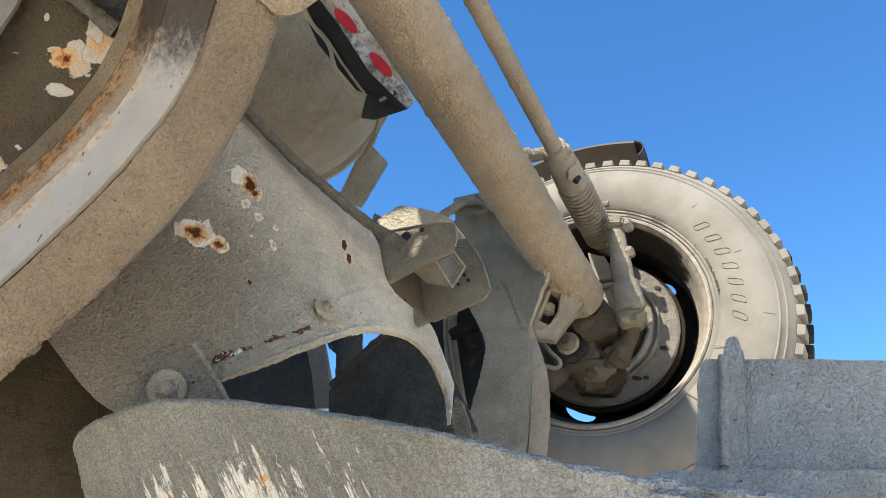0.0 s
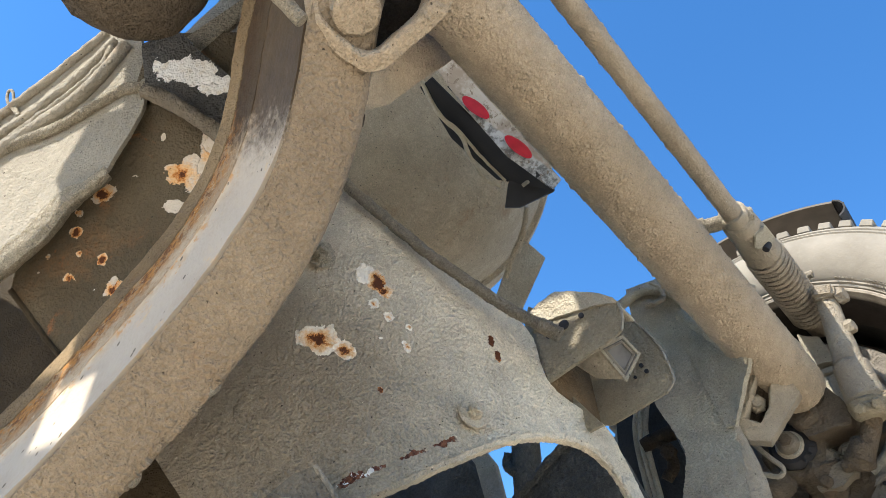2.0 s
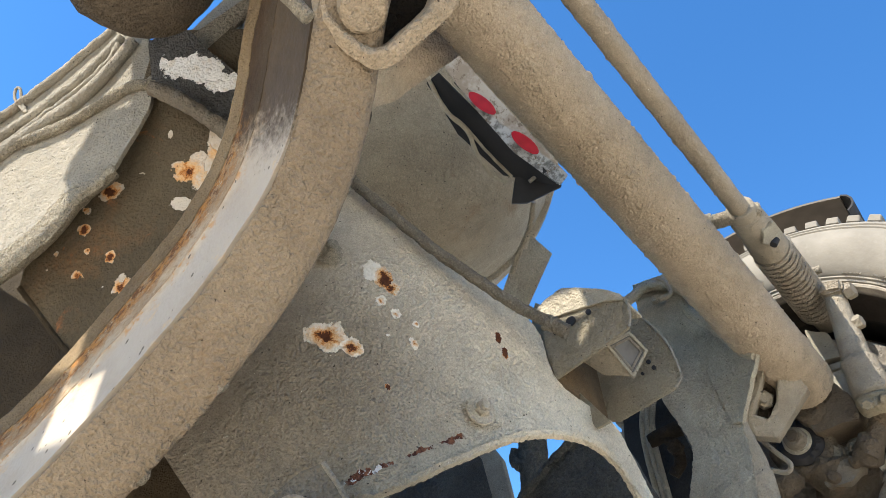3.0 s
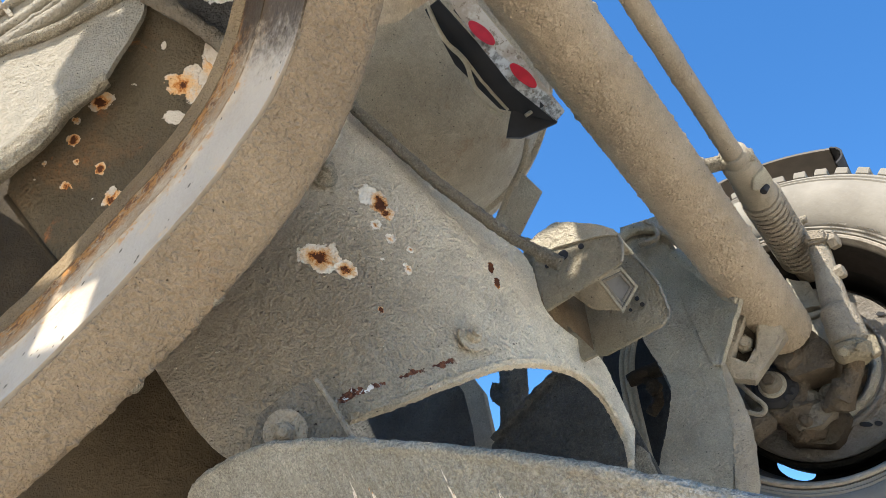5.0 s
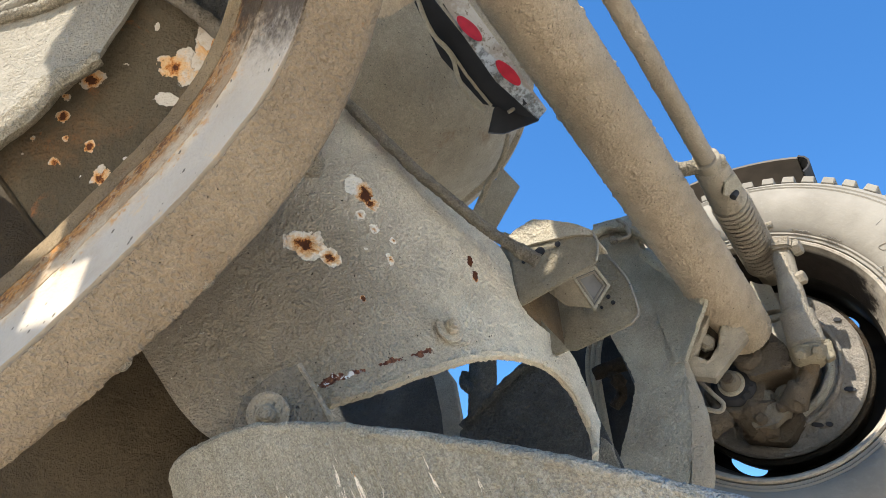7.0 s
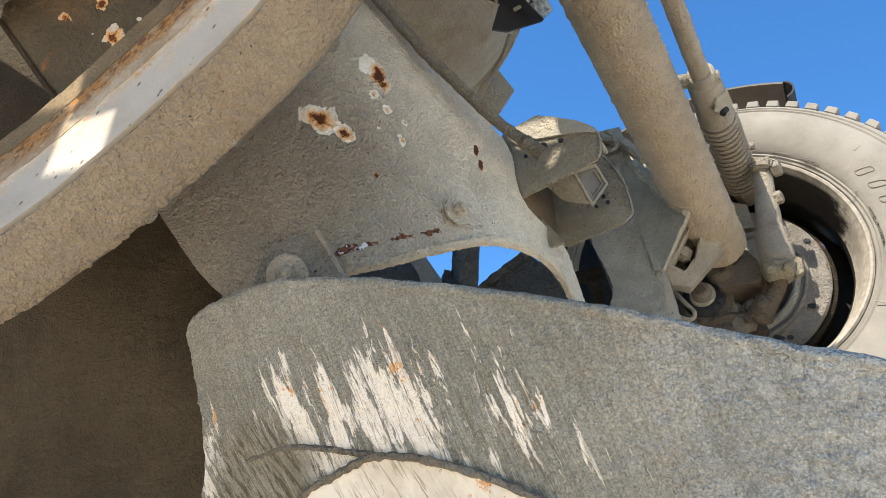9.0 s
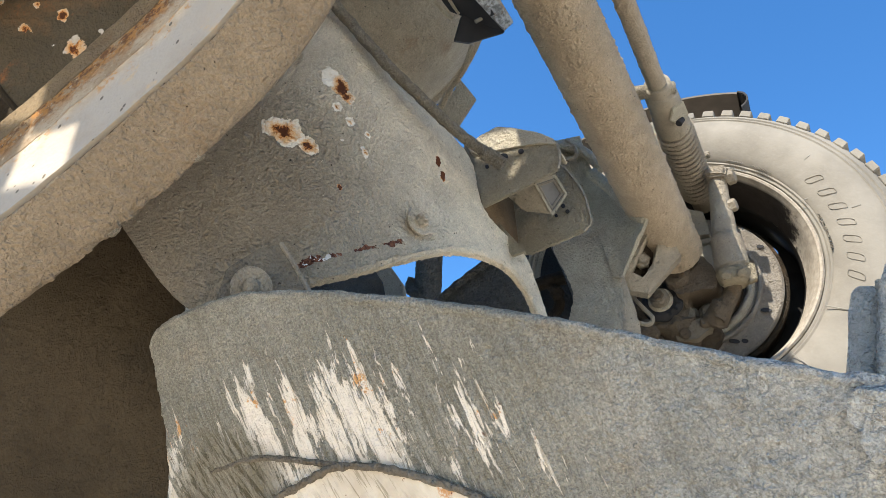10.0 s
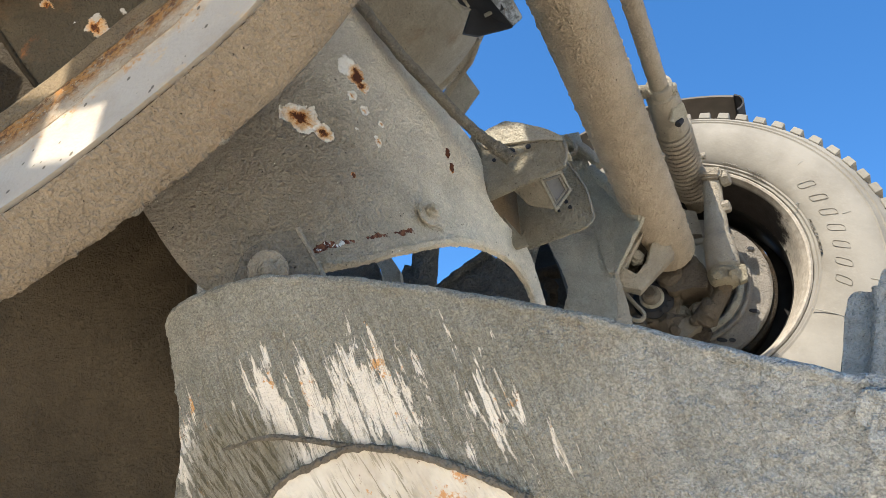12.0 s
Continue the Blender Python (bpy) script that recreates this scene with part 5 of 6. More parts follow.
part("carrier", rod(WC + V(0, 0.075, 0), WC + V(0, 0.1, 0), 0.11, 0.125, 40, 6, 0.004, 25, 0.012), M_HUB, hub)
part("carrier_rim", pipe([WC + V(0.14 * math.cos(a), 0.082, 0.14 * math.sin(a)) for a in [radians(-120 + 12 * i) for i in range(16)]], 0.01, 80, 10, 0.002), M_FRAME, hub)
part("brake_line", pipe([(-0.512, 1.8, 2.331), (-0.48, 1.8, 2.288), (-0.458, 1.8, 2.259), (-0.469, 1.8, 2.243), (-0.503, 1.8, 2.256)], 0.0055, 40, 8), M_BOX, hub, "bent grey brake line")

# ---------------------------------------------------------------- camera guard on the cone
mount = thing("camera_guard", "bent steel guard plate with drilled holes and sunlit top", "camera guard")
front = [(-0.604, 1.068, 2.271), (-0.547, 1.068, 2.289), (-0.463, 1.068, 2.247), (-0.447, 1.068, 2.229), (-0.443, 1.068, 2.205), (-0.446, 1.068, 2.186), (-0.485, 1.068, 2.169), (-0.572, 1.068, 2.137), (-0.586, 1.068, 2.189)]
part("front_plate", slab(front, 0.005, 0.006, 0.0006), M_GUARD, mount)
back = [(-0.558, 1.205, 2.124), (-0.539, 1.205, 2.121), (-0.444, 1.205, 2.151), (-0.433, 1.205, 2.165), (-0.435, 1.205, 2.185), (-0.448, 1.205, 2.232), (-0.479, 1.205, 2.285), (-0.514, 1.205, 2.326), (-0.636, 1.205, 2.366), (-0.645, 1.205, 2.225)]
part("back_plate", slab(back, 0.005, 0.004, 0.0006), M_GUARD, mount)
M_PALE = cement("pale_crust_sun_tone", (0.5, 0.45, 0.34), (0.4, 0.35, 0.26), 0.55)
# Pale crust; the sunlight on the guard's top is put into its colour.
part("top_crust", slab([(-0.608, 1.064, 2.262), (-0.602, 1.064, 2.274), (-0.582, 1.064, 2.286), (-0.556, 1.064, 2.296), (-0.52, 1.064, 2.284), (-0.475, 1.064, 2.262), (-0.452, 1.064, 2.244), (-0.449, 1.064, 2.234), (-0.48, 1.064, 2.243), (-0.53, 1.064, 2.246), (-0.556, 1.064, 2.246), (-0.585, 1.064, 2.244)], 0.06, 0.006, 0.0012, 60, 6), M_PALE, mount, "pale crust on top, sunlight put into its colour", 50, 0.001)
fl, bl = V(*front[7]), V(*back[0])
part("bend", slab([fl, bl, bl + V(-0.02, 0, 0.12), fl + V(-0.012, 0, 0.10)], 0.005, 0.002, 0.0006), cement("rusty_guard_inside", (0.19, 0.14, 0.085), (0.11, 0.075, 0.042), 0.5, rust=0.9), mount, "rust-stained inner bend")
part("side_flange", slab([(-0.647, 1.13, 2.342), (-0.602, 1.13, 2.308), (-0.603, 1.13, 2.188), (-0.519, 1.13, 2.083), (-0.542, 1.13, 2.077), (-0.659, 1.13, 2.271)], 0.006, 0.002), M_GUARD, mount)
for (x, y, z), s in (((-0.541, 1.066, 2.229), 0.0085), ((-0.51, 1.066, 2.235), 0.0045), ((-0.569, 1.066, 2.217), 0.003), ((-0.482, 1.203, 2.208), 0.0035), ((-0.474, 1.203, 2.195), 0.0035), ((-0.494, 1.203, 2.19), 0.0025)):
    part("hole", rod((x, y - 0.001, z), (x, y + 0.003, z), s, seg=16), M_RUBBER, mount, "drilled hole")
# Worn edges; the sun on them is put into pale beads.
part("worn_sunlit_edge", pipe([V(*p) + V(0, -0.001, 0) for p in back[2:8]], 0.0022, 60, 8, 0.0008, 90), M_LIT, mount, "pale bead painted as the bright edge")
part("worn_sunlit_edge", pipe([V(*p) + V(0, -0.001, 0) for p in front[0:6]], 0.0022, 60, 8, 0.0008, 90), M_LIT, mount, "pale bead painted as the bright edge")
unit = thing("camera", "small square dusty camera under its guard", "camera")
fq = [V(*p) for p in [(-0.491, 1.078, 2.176), (-0.465, 1.105, 2.203), (-0.458, 1.145, 2.19), (-0.474, 1.124, 2.139)]]
bq = [V(*p) for p in [(-0.554, 1.106, 2.185), (-0.536, 1.12, 2.22), (-0.523, 1.162, 2.202), (-0.526, 1.134, 2.161)]]
own = bmesh.new()
va, vb = [own.verts.new(p) for p in fq], [own.verts.new(p) for p in bq]
own.faces.new(va)
own.faces.new(vb[::-1])
for i in range(4):
    own.faces.new((va[i], vb[i], vb[(i + 1) % 4], va[(i + 1) % 4]))
bmesh.ops.bevel(own, geom=own.edges[:], offset=0.003, segments=2, affect="EDGES")
part("body", own, M_BOX, unit)
mid = sum(fq, V(0, 0, 0)) / 4
nf = (fq[1] - fq[0]).cross(fq[3] - fq[0]).normalized()
if nf.y > 0:
    nf.negate()
for f0, f1, up, mat, nm in ((1.06, 0.86, 0.003, M_GUARD, "bezel"), (0.78, 0.62, 0.0015, M_STRAP, "inner_bezel")):
    own = bmesh.new()
    ro = [[own.verts.new(mid + (p - mid) * f + nf * u) for p in fq] for f, u in ((f0, 0.0), (f0, up), (f1, up), (f1, 0.0))]
    for a, b in zip(ro, ro[1:]):
        for i in range(4):
            own.faces.new((a[i], a[(i + 1) % 4], b[(i + 1) % 4], b[i]))
    part(nm, own, mat, unit)
own = bmesh.new()
own.faces.new([own.verts.new(mid + (p - mid) * 0.84 + nf * 0.0006) for p in fq])
part("lens", own, plain("dusty_lens", (0.12, 0.11, 0.095), 0.7, 0, 0.4, 90, 0.6), unit, "dust-hazed square lens")

conduit = thing("wrapped_cable", "cement-crusted wrapped cable along the cone's edge", "cable")
part("cable", pipe([(-0.751, 0.681, 2.418), (-0.717, 0.744, 2.36), (-0.682, 0.802, 2.317), (-0.648, 0.849, 2.277), (-0.615, 0.895, 2.246), (-0.579, 0.951, 2.215), (-0.542, 0.988, 2.188), (-0.517, 1.007, 2.172)], 0.0085, 150, 12, 0.0016, 80, 1), M_CABLE, conduit)
part("cable_end", pipe([(-0.537, 0.988, 2.184), (-0.524, 0.999, 2.175), (-0.513, 1.007, 2.167)], 0.012, 16, 12, 0.003, 70), M_CABLE, conduit)

# ---------------------------------------------------------------- mixer drum with its reflector plate
drum = thing("mixer_drum", "dusty olive-grey mixer drum seen from below", "mixer drum")
DC = V(*(-1.075, 1.084, 3.022))
DA = V(-0.50, 0.75, 0.43).normalized()
dm = Matrix.Translation(DC) @ DA.to_track_quat("Z", "Y").to_matrix().to_4x4()
part("shell", spin([(p.x, p.y) for p in spline([V(0, -0.34, 0), V(0.12, -0.335, 0), V(0.24, -0.30, 0), V(0.34, -0.23, 0), V(0.405, -0.13, 0), V(0.435, 0.0, 0), V(0.44, 0.12, 0), V(0.44, 0.2, 0)], 120)], dm, 420, 0.002, 8), M_DRUM, drum, "", 60, 0.0022)
part("rear_ring", spin([(0.44, 0.2), (0.455, 0.2), (0.455, 0.25), (0.44, 0.25), (0.42, 0.5), (0.3, 0.8), (0, 0.85)], dm, 96, 0.002, 8), M_DRUM, drum)
seam = [(-0.689, 1.195, 2.649), (-0.721, 1.228, 2.619), (-0.765, 1.258, 2.598), (-0.807, 1.291, 2.576)]
part("seam_strip", pipe(seam, 0.006, 40, 8, 0.0015), M_DRUM, drum)
part("flap", slab([(-0.791, 1.341, 2.709), (-0.766, 1.39, 2.677), (-0.846, 1.415, 2.577), (-0.875, 1.389, 2.579)], 0.006, 0.003), M_FRAME, drum)
part("flap", slab([(-0.809, 1.312, 2.655), (-0.79, 1.325, 2.657), (-0.85, 1.362, 2.561), (-0.869, 1.339, 2.571)], 0.006, 0.003), M_FRAME, drum)

refl = thing("reflector_plate", "scuffed white metal plate with two red reflectors", "reflector plate")
def refl_mat():
    n = Nodes("scuffed_white_plate", 0.5)
    col = n.mix(n.ramp(n.noise(18, 5, 0.7), 0.42, 0.58), (0.44, 0.40, 0.35), (0.3, 0.25, 0.2))
    low = n.ramp(n.math("ADD", n.along((-0.64, 0.955, 2.7), (0.62, 0.12, 0.775)), n.math("MULTIPLY_ADD", n.noise(60, 4), 0.01, -0.005)), -0.006, -0.012)
    col = n.mix(low, col, n.mix(n.ramp(n.noise(45, 5, 0.75), 0.42, 0.6), (0.45, 0.46, 0.46), (0.14, 0.14, 0.135)))
    col = n.mix(n.ramp(n.noise(70, 6, 0.75), 0.56, 0.62, 0, 0.85), col, (0.15, 0.115, 0.08))
    return n.done(col, n.bump(n.noise(60, 4), 0.4, 0.003))
M_REFL = refl_mat()
part("plate", slab([(-0.74, 0.766, 2.838), (-0.699, 0.811, 2.825), (-0.681, 0.898, 2.743), (-0.662, 0.961, 2.691), (-0.632, 1.038, 2.631), (-0.583, 1.122, 2.582), (-0.564, 1.121, 2.599), (-0.589, 1.057, 2.648), (-0.614, 0.994, 2.696), (-0.644, 0.917, 2.756), (-0.669, 0.832, 2.828)], 0.004, 0.004, 0.0012, 50), M_REFL, refl)
# The plate's shadow on the drum is modelled as this black sheet.
part("plate_shadow", slab([(-0.7, 0.877, 2.75), (-0.663, 0.962, 2.689), (-0.629, 1.042, 2.63), (-0.583, 1.122, 2.581), (-0.62, 1.128, 2.613), (-0.69, 1.085, 2.638), (-0.738, 0.993, 2.704), (-0.752, 0.9, 2.782)], 0.004, 0, 0.001), M_RUBBER, refl, "black sheet standing in for the plate's shadow")
for k in (0.14, 0.3, 0.42, 0.55, 0.66, 0.78, 0.88):
    q = V(-0.692, 0.885, 2.754).lerp(V(-0.594, 1.108, 2.587), k)
    e0, e1 = V(0.012, 0.028, -0.021), V(0.012, 0.002, 0.007)
    part("slot", slab([q - e0 * 0.4, q + e0 * 0.4, q + e0 * 0.4 + e1 * 0.7, q - e0 * 0.4 + e1 * 0.7], 0.002), M_RUBBER, refl, "dark slot")
for px in [(-0.646, 0.954, 2.699), (-0.605, 1.039, 2.64)]:
    c = V(*px)
    ux, uz = V(0.30, 0.62, -0.40).normalized(), V(0.55, 0.25, 0.6).normalized()
    own = bmesh.new()
    va = []
    for f, h in ((1.0, 0.0), (1.0, 0.006), (0.8, 0.009), (0.0, 0.01)):
        va.append([own.verts.new(c + f * (0.030 * math.cos(a) * ux + 0.0125 * math.sin(a) * uz) - V(-0.4, -0.6, 0.2) * -h) for a in [2 * math.pi * i / 24 for i in range(24)]] if f else [own.verts.new(c - V(-0.4, -0.6, 0.2) * -h)] * 24)
    for a, b in zip(va, va[1:]):
        for i in range(24):
            q = [a[i], a[(i + 1) % 24], b[(i + 1) % 24], b[i]]
            own.faces.new([v for k, v in enumerate(q) if v not in q[:k]])
    part("reflector", own, M_RED, refl, "red oval reflector")
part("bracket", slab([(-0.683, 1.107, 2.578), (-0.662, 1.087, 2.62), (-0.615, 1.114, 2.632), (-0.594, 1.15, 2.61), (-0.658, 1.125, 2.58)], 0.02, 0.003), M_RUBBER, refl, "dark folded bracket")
part("clip", pipe([(-0.635, 1.095, 2.6), (-0.619, 1.099, 2.611), (-0.608, 1.102, 2.616), (-0.604, 1.11, 2.611)], 0.004, 16, 8), M_LIT, refl)
part("wire", pipe([(-0.736, 0.875, 2.79), (-0.734, 0.915, 2.747), (-0.727, 0.947, 2.718), (-0.708, 0.985, 2.691), (-0.707, 1.019, 2.655), (-0.697, 1.055, 2.624), (-0.679, 1.081, 2.611)], 0.0045, 50, 8, 0.001), M_PALE, refl, "loose dusty wire")
part("wire", pipe([(-0.734, 0.884, 2.781), (-0.732, 0.935, 2.726), (-0.711, 0.974, 2.702), (-0.693, 1.021, 2.665), (-0.677, 1.059, 2.637), (-0.666, 1.083, 2.621)], 0.003, 50, 8, 0.001), M_PALE, refl, "loose dusty wire")

# ---------------------------------------------------------------- sheet, hoses and block above the hopper wall
cover = thing("cover_sheet", "sunlit pale dusty steel cover sheet with a folded edge", "cover sheet")
part("sheet", loft([[(-1.272, 0.323, 2.363), (-1.141, 0.363, 2.455), (-1.07, 0.383, 2.519), (-0.986, 0.407, 2.586), (-0.918, 0.438, 2.55)], [(-1.213, 0.357, 2.242), (-1.089, 0.396, 2.32), (-1.031, 0.413, 2.372), (-0.956, 0.432, 2.47), (-0.875, 0.466, 2.406)], [(-1.151, 0.384, 2.131), (-1.042, 0.418, 2.214), (-0.987, 0.434, 2.283), (-0.936, 0.448, 2.346), (-0.876, 0.469, 2.349)], [(-1.112, 0.398, 2.067), (-0.994, 0.436, 2.169), (-0.949, 0.448, 2.234), (-0.918, 0.459, 2.247), (-0.892, 0.467, 2.268)]], 50, 90, 0.006, 0.0007, 25), M_LIT, cover, "", 40, 0.0009)
part("folded_edge", loft([[(-0.887, 0.466, 2.264), (-0.914, 0.457, 2.244), (-0.945, 0.447, 2.232), (-0.99, 0.435, 2.167), (-1.107, 0.397, 2.065)], [(-0.884, 0.469, 2.257), (-0.906, 0.462, 2.237), (-0.93, 0.455, 2.214), (-0.979, 0.447, 2.152), (-1.098, 0.408, 2.048)], [(-0.898, 0.475, 2.263), (-0.918, 0.469, 2.243), (-0.941, 0.463, 2.22), (-0.99, 0.456, 2.155), (-1.113, 0.416, 2.05)]], 8, 70, 0.006, 0.0016, 60), M_CRUST, cover, "crusted folded lower edge")
for pts, r, nm in (([(-1.18, 0.358, 2.311), (-1.098, 0.385, 2.354), (-1.008, 0.416, 2.376), (-0.955, 0.433, 2.403), (-0.915, 0.446, 2.426), (-0.882, 0.458, 2.424), (-0.868, 0.464, 2.417)], 0.0085, "conduit"), ([(-1.196, 0.351, 2.343), (-1.114, 0.377, 2.391), (-1.051, 0.396, 2.44), (-0.998, 0.41, 2.492), (-0.961, 0.418, 2.555)], 0.009, "hose"), ([(-1.194, 0.347, 2.387), (-1.123, 0.368, 2.442), (-1.06, 0.386, 2.498), (-0.983, 0.407, 2.582)], 0.008, "hose"), ([(-1.143, 0.371, 2.319), (-1.082, 0.39, 2.364), (-1.043, 0.402, 2.393), (-0.997, 0.416, 2.429), (-0.959, 0.425, 2.482), (-0.935, 0.429, 2.535)], 0.011, "hose"), ([(-1.134, 0.374, 2.342), (-1.067, 0.393, 2.4), (-1.013, 0.409, 2.445), (-0.974, 0.419, 2.495), (-0.961, 0.419, 2.538)], 0.006, "hose")):
    h = thing(nm, "dusty pale " + nm + " running over the cover sheet", nm)
    part("line", pipe(pts, r, 120, 14, 0.0016, 70, 1 if nm == "conduit" else 0), M_LIT if nm == "hose" else M_CRUST, h)
part("wire_loop", pipe([(-1.091, 0.379, 2.425), (-1.122, 0.363, 2.461), (-1.13, 0.357, 2.487), (-1.121, 0.361, 2.484), (-1.109, 0.37, 2.454), (-1.089, 0.38, 2.424)], 0.0025, 30, 8), M_LIT, cover)
block = thing("paint_block", "dark steel block with a flaked white paint patch", "steel block")
M_BLOCK = cement("flaked_block", (0.13, 0.125, 0.115), (0.085, 0.08, 0.072), 1.0, [((-0.812, 0.485, 2.443), 0.046, 0.0, (0.9, 0.9, 1.2)), ((-0.786, 0.514, 2.419), 0.028, 0.0, (0.7, 0.7, 1.4)), ((-0.852, 0.456, 2.448), 0.011, 0.0, (1.4, 1.4, 0.7))], chips=0.3)
part("body", slab([(-0.87, 0.428, 2.485), (-0.819, 0.454, 2.506), (-0.803, 0.476, 2.481), (-0.751, 0.538, 2.419), (-0.771, 0.56, 2.333), (-0.819, 0.511, 2.371), (-0.867, 0.464, 2.403)], 0.05, 0.006, 0.0015, 40, 3), M_BLOCK, block)
part("lower_edge", pipe([(-0.86, 0.457, 2.401), (-0.83, 0.485, 2.384), (-0.798, 0.519, 2.356), (-0.765, 0.553, 2.328)], 0.012, 70, 10, 0.004, 45), M_STRAP, block)
beam = thing("hopper_beam", "grey dusty cross beam behind the steel block", "beam")
part("beam", slab([(-0.869, 0.471, 2.538), (-0.796, 0.486, 2.622), (-0.758, 0.512, 2.621), (-0.773, 0.576, 2.446), (-0.811, 0.541, 2.465), (-0.844, 0.496, 2.518)], 0.03, 0.004, 0.0015, 30, 3), M_BLUE, beam)
part("flange", slab([(-0.838, 0.465, 2.51), (-0.751, 0.494, 2.584), (-0.738, 0.509, 2.569), (-0.815, 0.491, 2.486)], 0.012, 0.003, 0.001), M_CRUST, beam)
bowl = thing("round_housing", "dusty brown round housing hanging under the hopper", "housing")
bc = V(*(-0.692, 0.316, 2.409))
part("shell", spin([(0, -0.1), (0.03, -0.098), (0.06, -0.088), (0.085, -0.065), (0.1, -0.03), (0.104, 0.0), (0.1, 0.1), (0.1, 0.35), (0, 0.35)], Matrix.Translation(bc) @ Euler((radians(8), radians(-12), 0)).to_matrix().to_4x4(), 96, 0.005, 22), cement("brown_housing_dust", (0.165, 0.135, 0.1), (0.1, 0.08, 0.058), 0.8), bowl, "", 60)

# ---------------------------------------------------------------- near saddle of the axle
near = thing("axle_saddle", "thick curved steel bracket holding a pin under the axle", "bracket")
outer = [V(*p) for p in [(-0.457, 0.407, 2.275), (-0.466, 0.43, 2.246), (-0.47, 0.448, 2.226), (-0.462, 0.475, 2.207), (-0.451, 0.497, 2.195), (-0.443, 0.509, 2.191), (-0.433, 0.517, 2.192), (-0.421, 0.522, 2.197), (-0.395, 0.525, 2.215), (-0.369, 0.529, 2.232), (-0.348, 0.527, 2.251), (-0.326, 0.509, 2.286)]]
back = V(-0.040, 0.031, 0.064)
pin_end = V(-0.418, 0.462, 2.245)
inner_line = [p.lerp(pin_end, 0.27) for p in outer]
part("strap", loft([outer, inner_line, [p + back for p in inner_line], [p + back for p in outer], outer], 40, 160, 0.0, 0.0009, 60), M_TUBE, near, "thick tan strap", 60, 0.0007)
# Closes the recess behind the pin; its shade is put into the colour.
part("back_plate", slab([p + back * 0.95 for p in outer], 0.01, 0, 0.0), M_HUB, near)
part("pin", rod((-0.514, 0.465, 2.381), (-0.422, 0.47, 2.228), 0.024, 0.0255, 36, 8, 0.0008, 40, 0.004), M_TUBE, near)
part("lock_pin", pipe([(-0.477, 0.392, 2.233), (-0.469, 0.414, 2.219), (-0.462, 0.434, 2.206)], 0.008, 24, 10, 0.0012), M_CRUST, near)
bar = thing("cross_bar", "tan crusted steel beam behind the ring with flaking paint", "beam")
part("beam", slab([(-0.655, 0.647, 2.399), (-0.619, 0.63, 2.444), (-0.588, 0.669, 2.559), (-0.546, 0.747, 2.679), (-0.573, 0.787, 2.62), (-0.585, 0.76, 2.588), (-0.625, 0.71, 2.491), (-0.636, 0.681, 2.431)], 0.04, 0.006, 0.0015, 40, 3), M_TUBE, bar)
part("flaking_strip", slab([(-0.625, 0.673, 2.439), (-0.61, 0.692, 2.489), (-0.58, 0.723, 2.548), (-0.564, 0.762, 2.603), (-0.569, 0.767, 2.595), (-0.594, 0.729, 2.53), (-0.616, 0.701, 2.476)], 0.006, 0.003, 0.002, 60, 3), M_LIT, bar, "flaking pale paint strip")
part("knob", pipe([(-0.562, 0.605, 2.305), (-0.564, 0.612, 2.294), (-0.568, 0.615, 2.287)], 0.007, 12, 10, 0.002), M_HUB, bar)

# ---------------------------------------------------------------- dark parts seen through the cone's opening
inner = thing("rear_crossmember", "dark shaded steel crossmember behind the cone", "crossmember")
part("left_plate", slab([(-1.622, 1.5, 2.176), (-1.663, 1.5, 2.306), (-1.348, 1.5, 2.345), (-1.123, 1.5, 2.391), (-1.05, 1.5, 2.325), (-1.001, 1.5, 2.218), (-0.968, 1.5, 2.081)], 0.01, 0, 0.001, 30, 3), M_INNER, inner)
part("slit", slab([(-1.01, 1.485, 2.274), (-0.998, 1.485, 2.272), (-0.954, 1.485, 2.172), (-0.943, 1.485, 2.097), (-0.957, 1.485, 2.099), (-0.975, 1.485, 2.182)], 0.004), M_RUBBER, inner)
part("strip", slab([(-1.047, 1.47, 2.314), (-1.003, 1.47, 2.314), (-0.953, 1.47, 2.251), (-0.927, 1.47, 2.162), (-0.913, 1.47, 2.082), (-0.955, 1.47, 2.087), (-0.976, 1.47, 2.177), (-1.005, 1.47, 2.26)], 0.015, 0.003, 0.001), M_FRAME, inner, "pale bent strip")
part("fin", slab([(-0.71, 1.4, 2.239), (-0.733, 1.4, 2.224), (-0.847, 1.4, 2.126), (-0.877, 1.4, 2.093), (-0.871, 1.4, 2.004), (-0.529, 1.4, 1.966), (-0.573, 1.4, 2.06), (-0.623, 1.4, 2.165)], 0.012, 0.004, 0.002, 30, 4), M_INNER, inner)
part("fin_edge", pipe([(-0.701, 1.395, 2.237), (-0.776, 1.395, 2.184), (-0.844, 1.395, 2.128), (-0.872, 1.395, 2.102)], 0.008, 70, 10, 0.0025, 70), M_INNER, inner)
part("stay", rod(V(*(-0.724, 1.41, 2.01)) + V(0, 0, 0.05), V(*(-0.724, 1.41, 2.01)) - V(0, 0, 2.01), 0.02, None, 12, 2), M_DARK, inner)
post = thing("drain_pipe", "dark crusted vertical pipe behind the cone", "pipe")
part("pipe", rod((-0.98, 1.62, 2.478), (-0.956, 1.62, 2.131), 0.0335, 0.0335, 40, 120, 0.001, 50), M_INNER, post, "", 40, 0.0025)
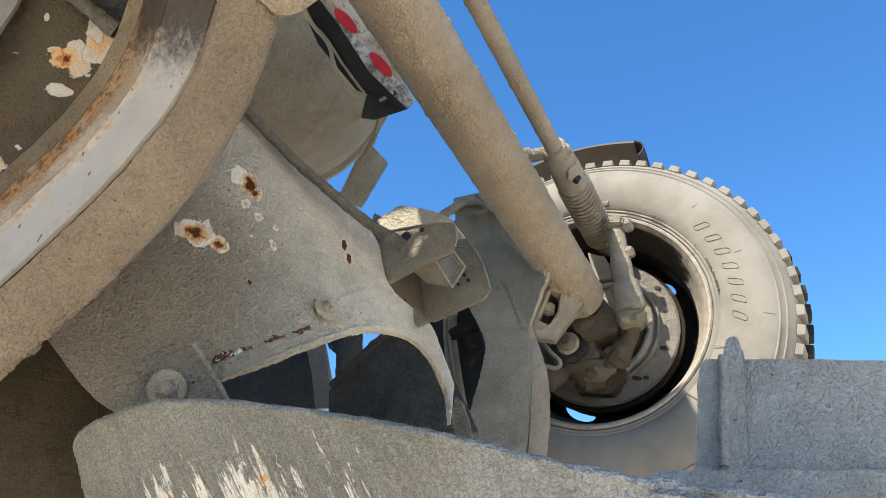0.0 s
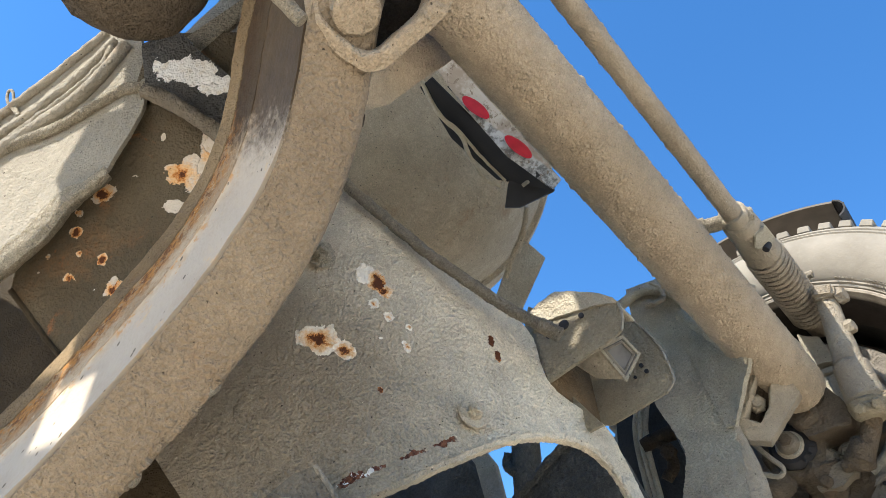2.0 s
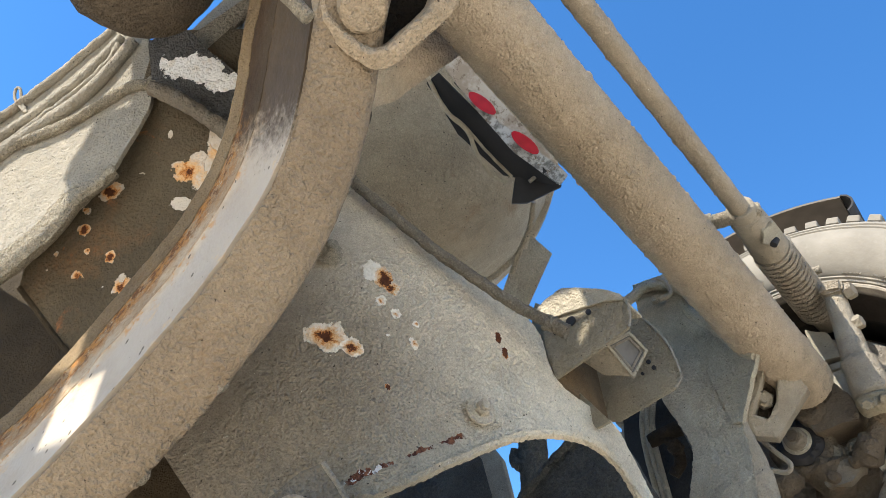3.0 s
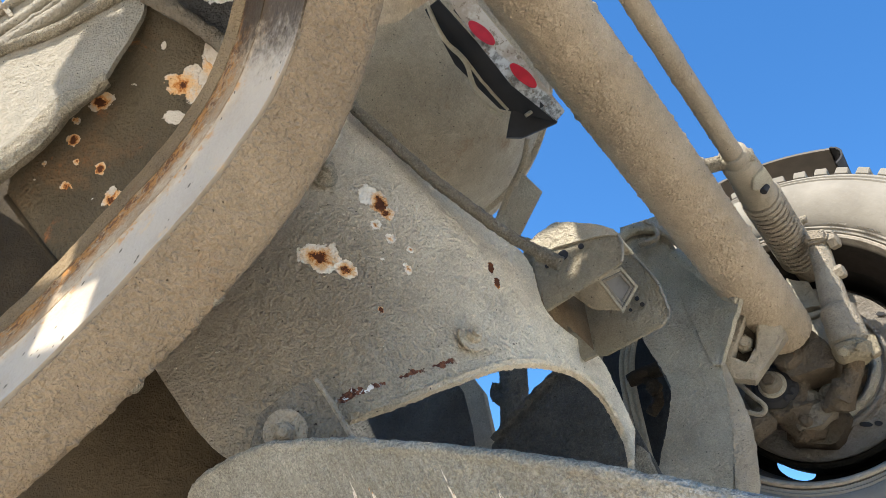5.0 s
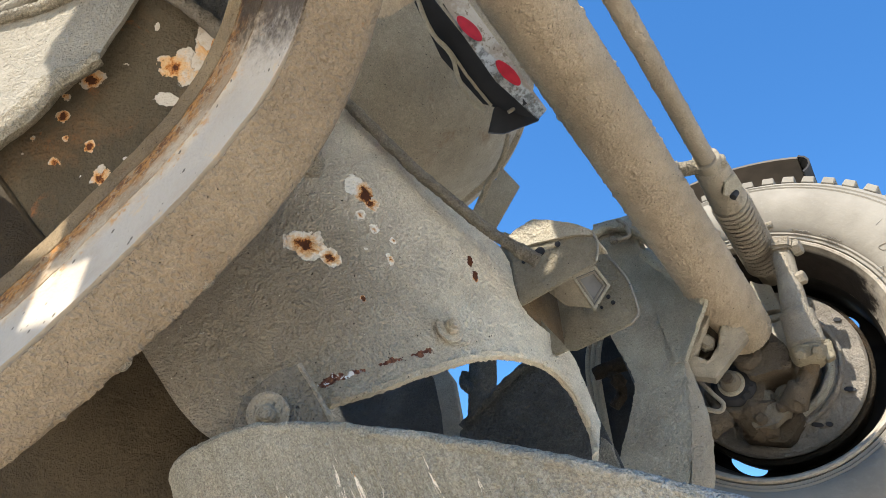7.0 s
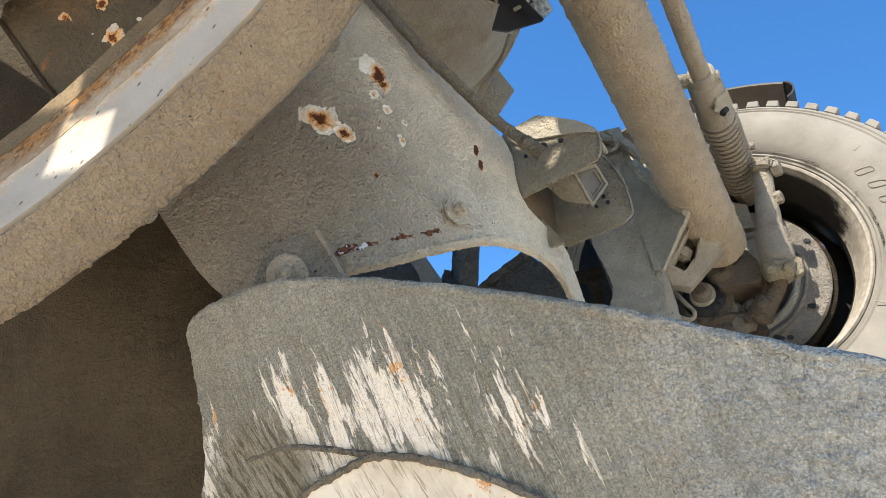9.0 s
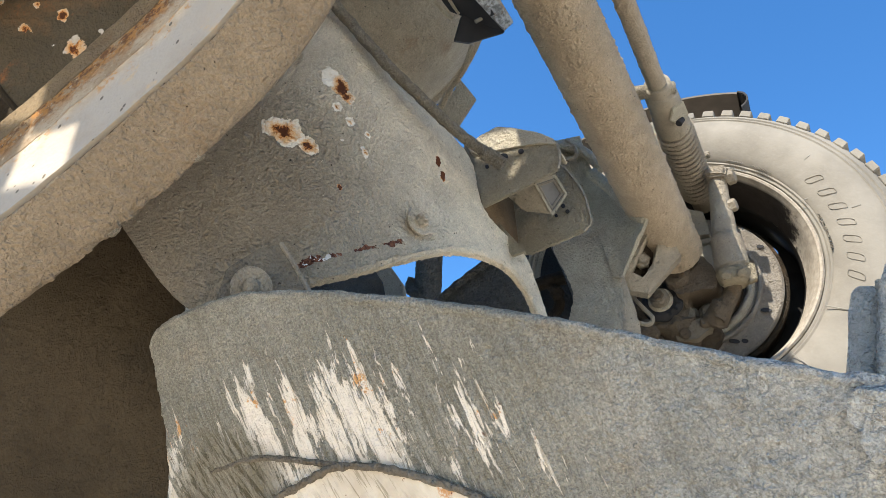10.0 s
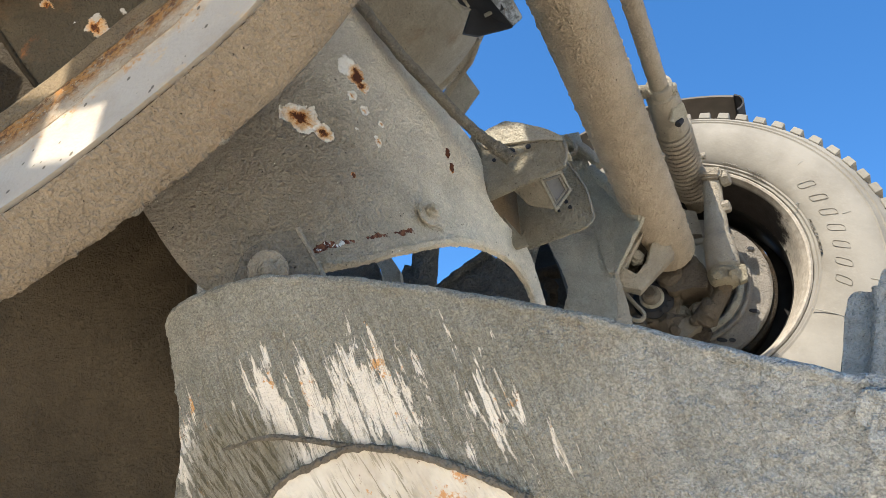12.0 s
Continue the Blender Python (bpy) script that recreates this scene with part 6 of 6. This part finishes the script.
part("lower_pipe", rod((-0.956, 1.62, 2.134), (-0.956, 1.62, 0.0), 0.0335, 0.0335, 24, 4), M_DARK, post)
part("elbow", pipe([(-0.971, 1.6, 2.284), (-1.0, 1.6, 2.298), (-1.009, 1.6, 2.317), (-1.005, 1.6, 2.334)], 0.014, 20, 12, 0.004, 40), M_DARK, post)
side_wall = thing("frame_rail", "dark blue-grey frame rail in deep shade", "frame rail")
# Backing panel for a dark gap; its deep shade is put into the colour.
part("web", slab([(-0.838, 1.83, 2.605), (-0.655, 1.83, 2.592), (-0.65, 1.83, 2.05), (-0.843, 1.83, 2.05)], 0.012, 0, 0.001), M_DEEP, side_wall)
part("valve_elbow", pipe([(-0.697, 1.75, 2.352), (-0.676, 1.748, 2.325), (-0.672, 1.748, 2.29), (-0.69, 1.75, 2.262)], 0.013, 30, 12, 0.003, 50), M_HUB, side_wall, "rusty brown elbow")
part("elbow_nut", hexagon((-0.675, 1.745, 2.32), (0.3, -1, -0.2), 0.034, 0.022, 8), M_HUB, side_wall)
part("stub", rod((-0.735, 1.745, 2.352), (-0.66, 1.75, 2.37), 0.016, 0.018, 20, 6, 0.003), M_HUB, side_wall)
for dx in (0, 9, 17):
    h = thing("air_line", "dark ribbed air line in deep shade", "hose", "air lines")
    part("line", pipe([(-0.751, 1.8, 2.541), (-0.776, 1.8, 2.421), (-0.762, 1.8, 2.286), (-0.726, 1.8, 2.097)] if dx == 0 else [(-0.734, 1.79, 2.532), (-0.758, 1.79, 2.412), (-0.743, 1.79, 2.279), (-0.71, 1.79, 2.092)] if dx == 9 else [(-0.721, 1.79, 2.528), (-0.745, 1.79, 2.41), (-0.731, 1.79, 2.277), (-0.697, 1.79, 2.091)], 0.0065, 40, 10, 0.0008), M_FRAME, h)
tag_plate = thing("cone_tail", "ragged cement-caked steel tail below the cone", "steel tail")
part("tail", slab([(-0.52, 1.26, 1.992), (-0.506, 1.26, 1.977), (-0.492, 1.26, 1.932), (-0.482, 1.26, 1.891), (-0.507, 1.26, 1.893), (-0.53, 1.26, 1.954)], 0.01, 0.003, 0.003, 50, 3), M_CRUST, tag_plate)
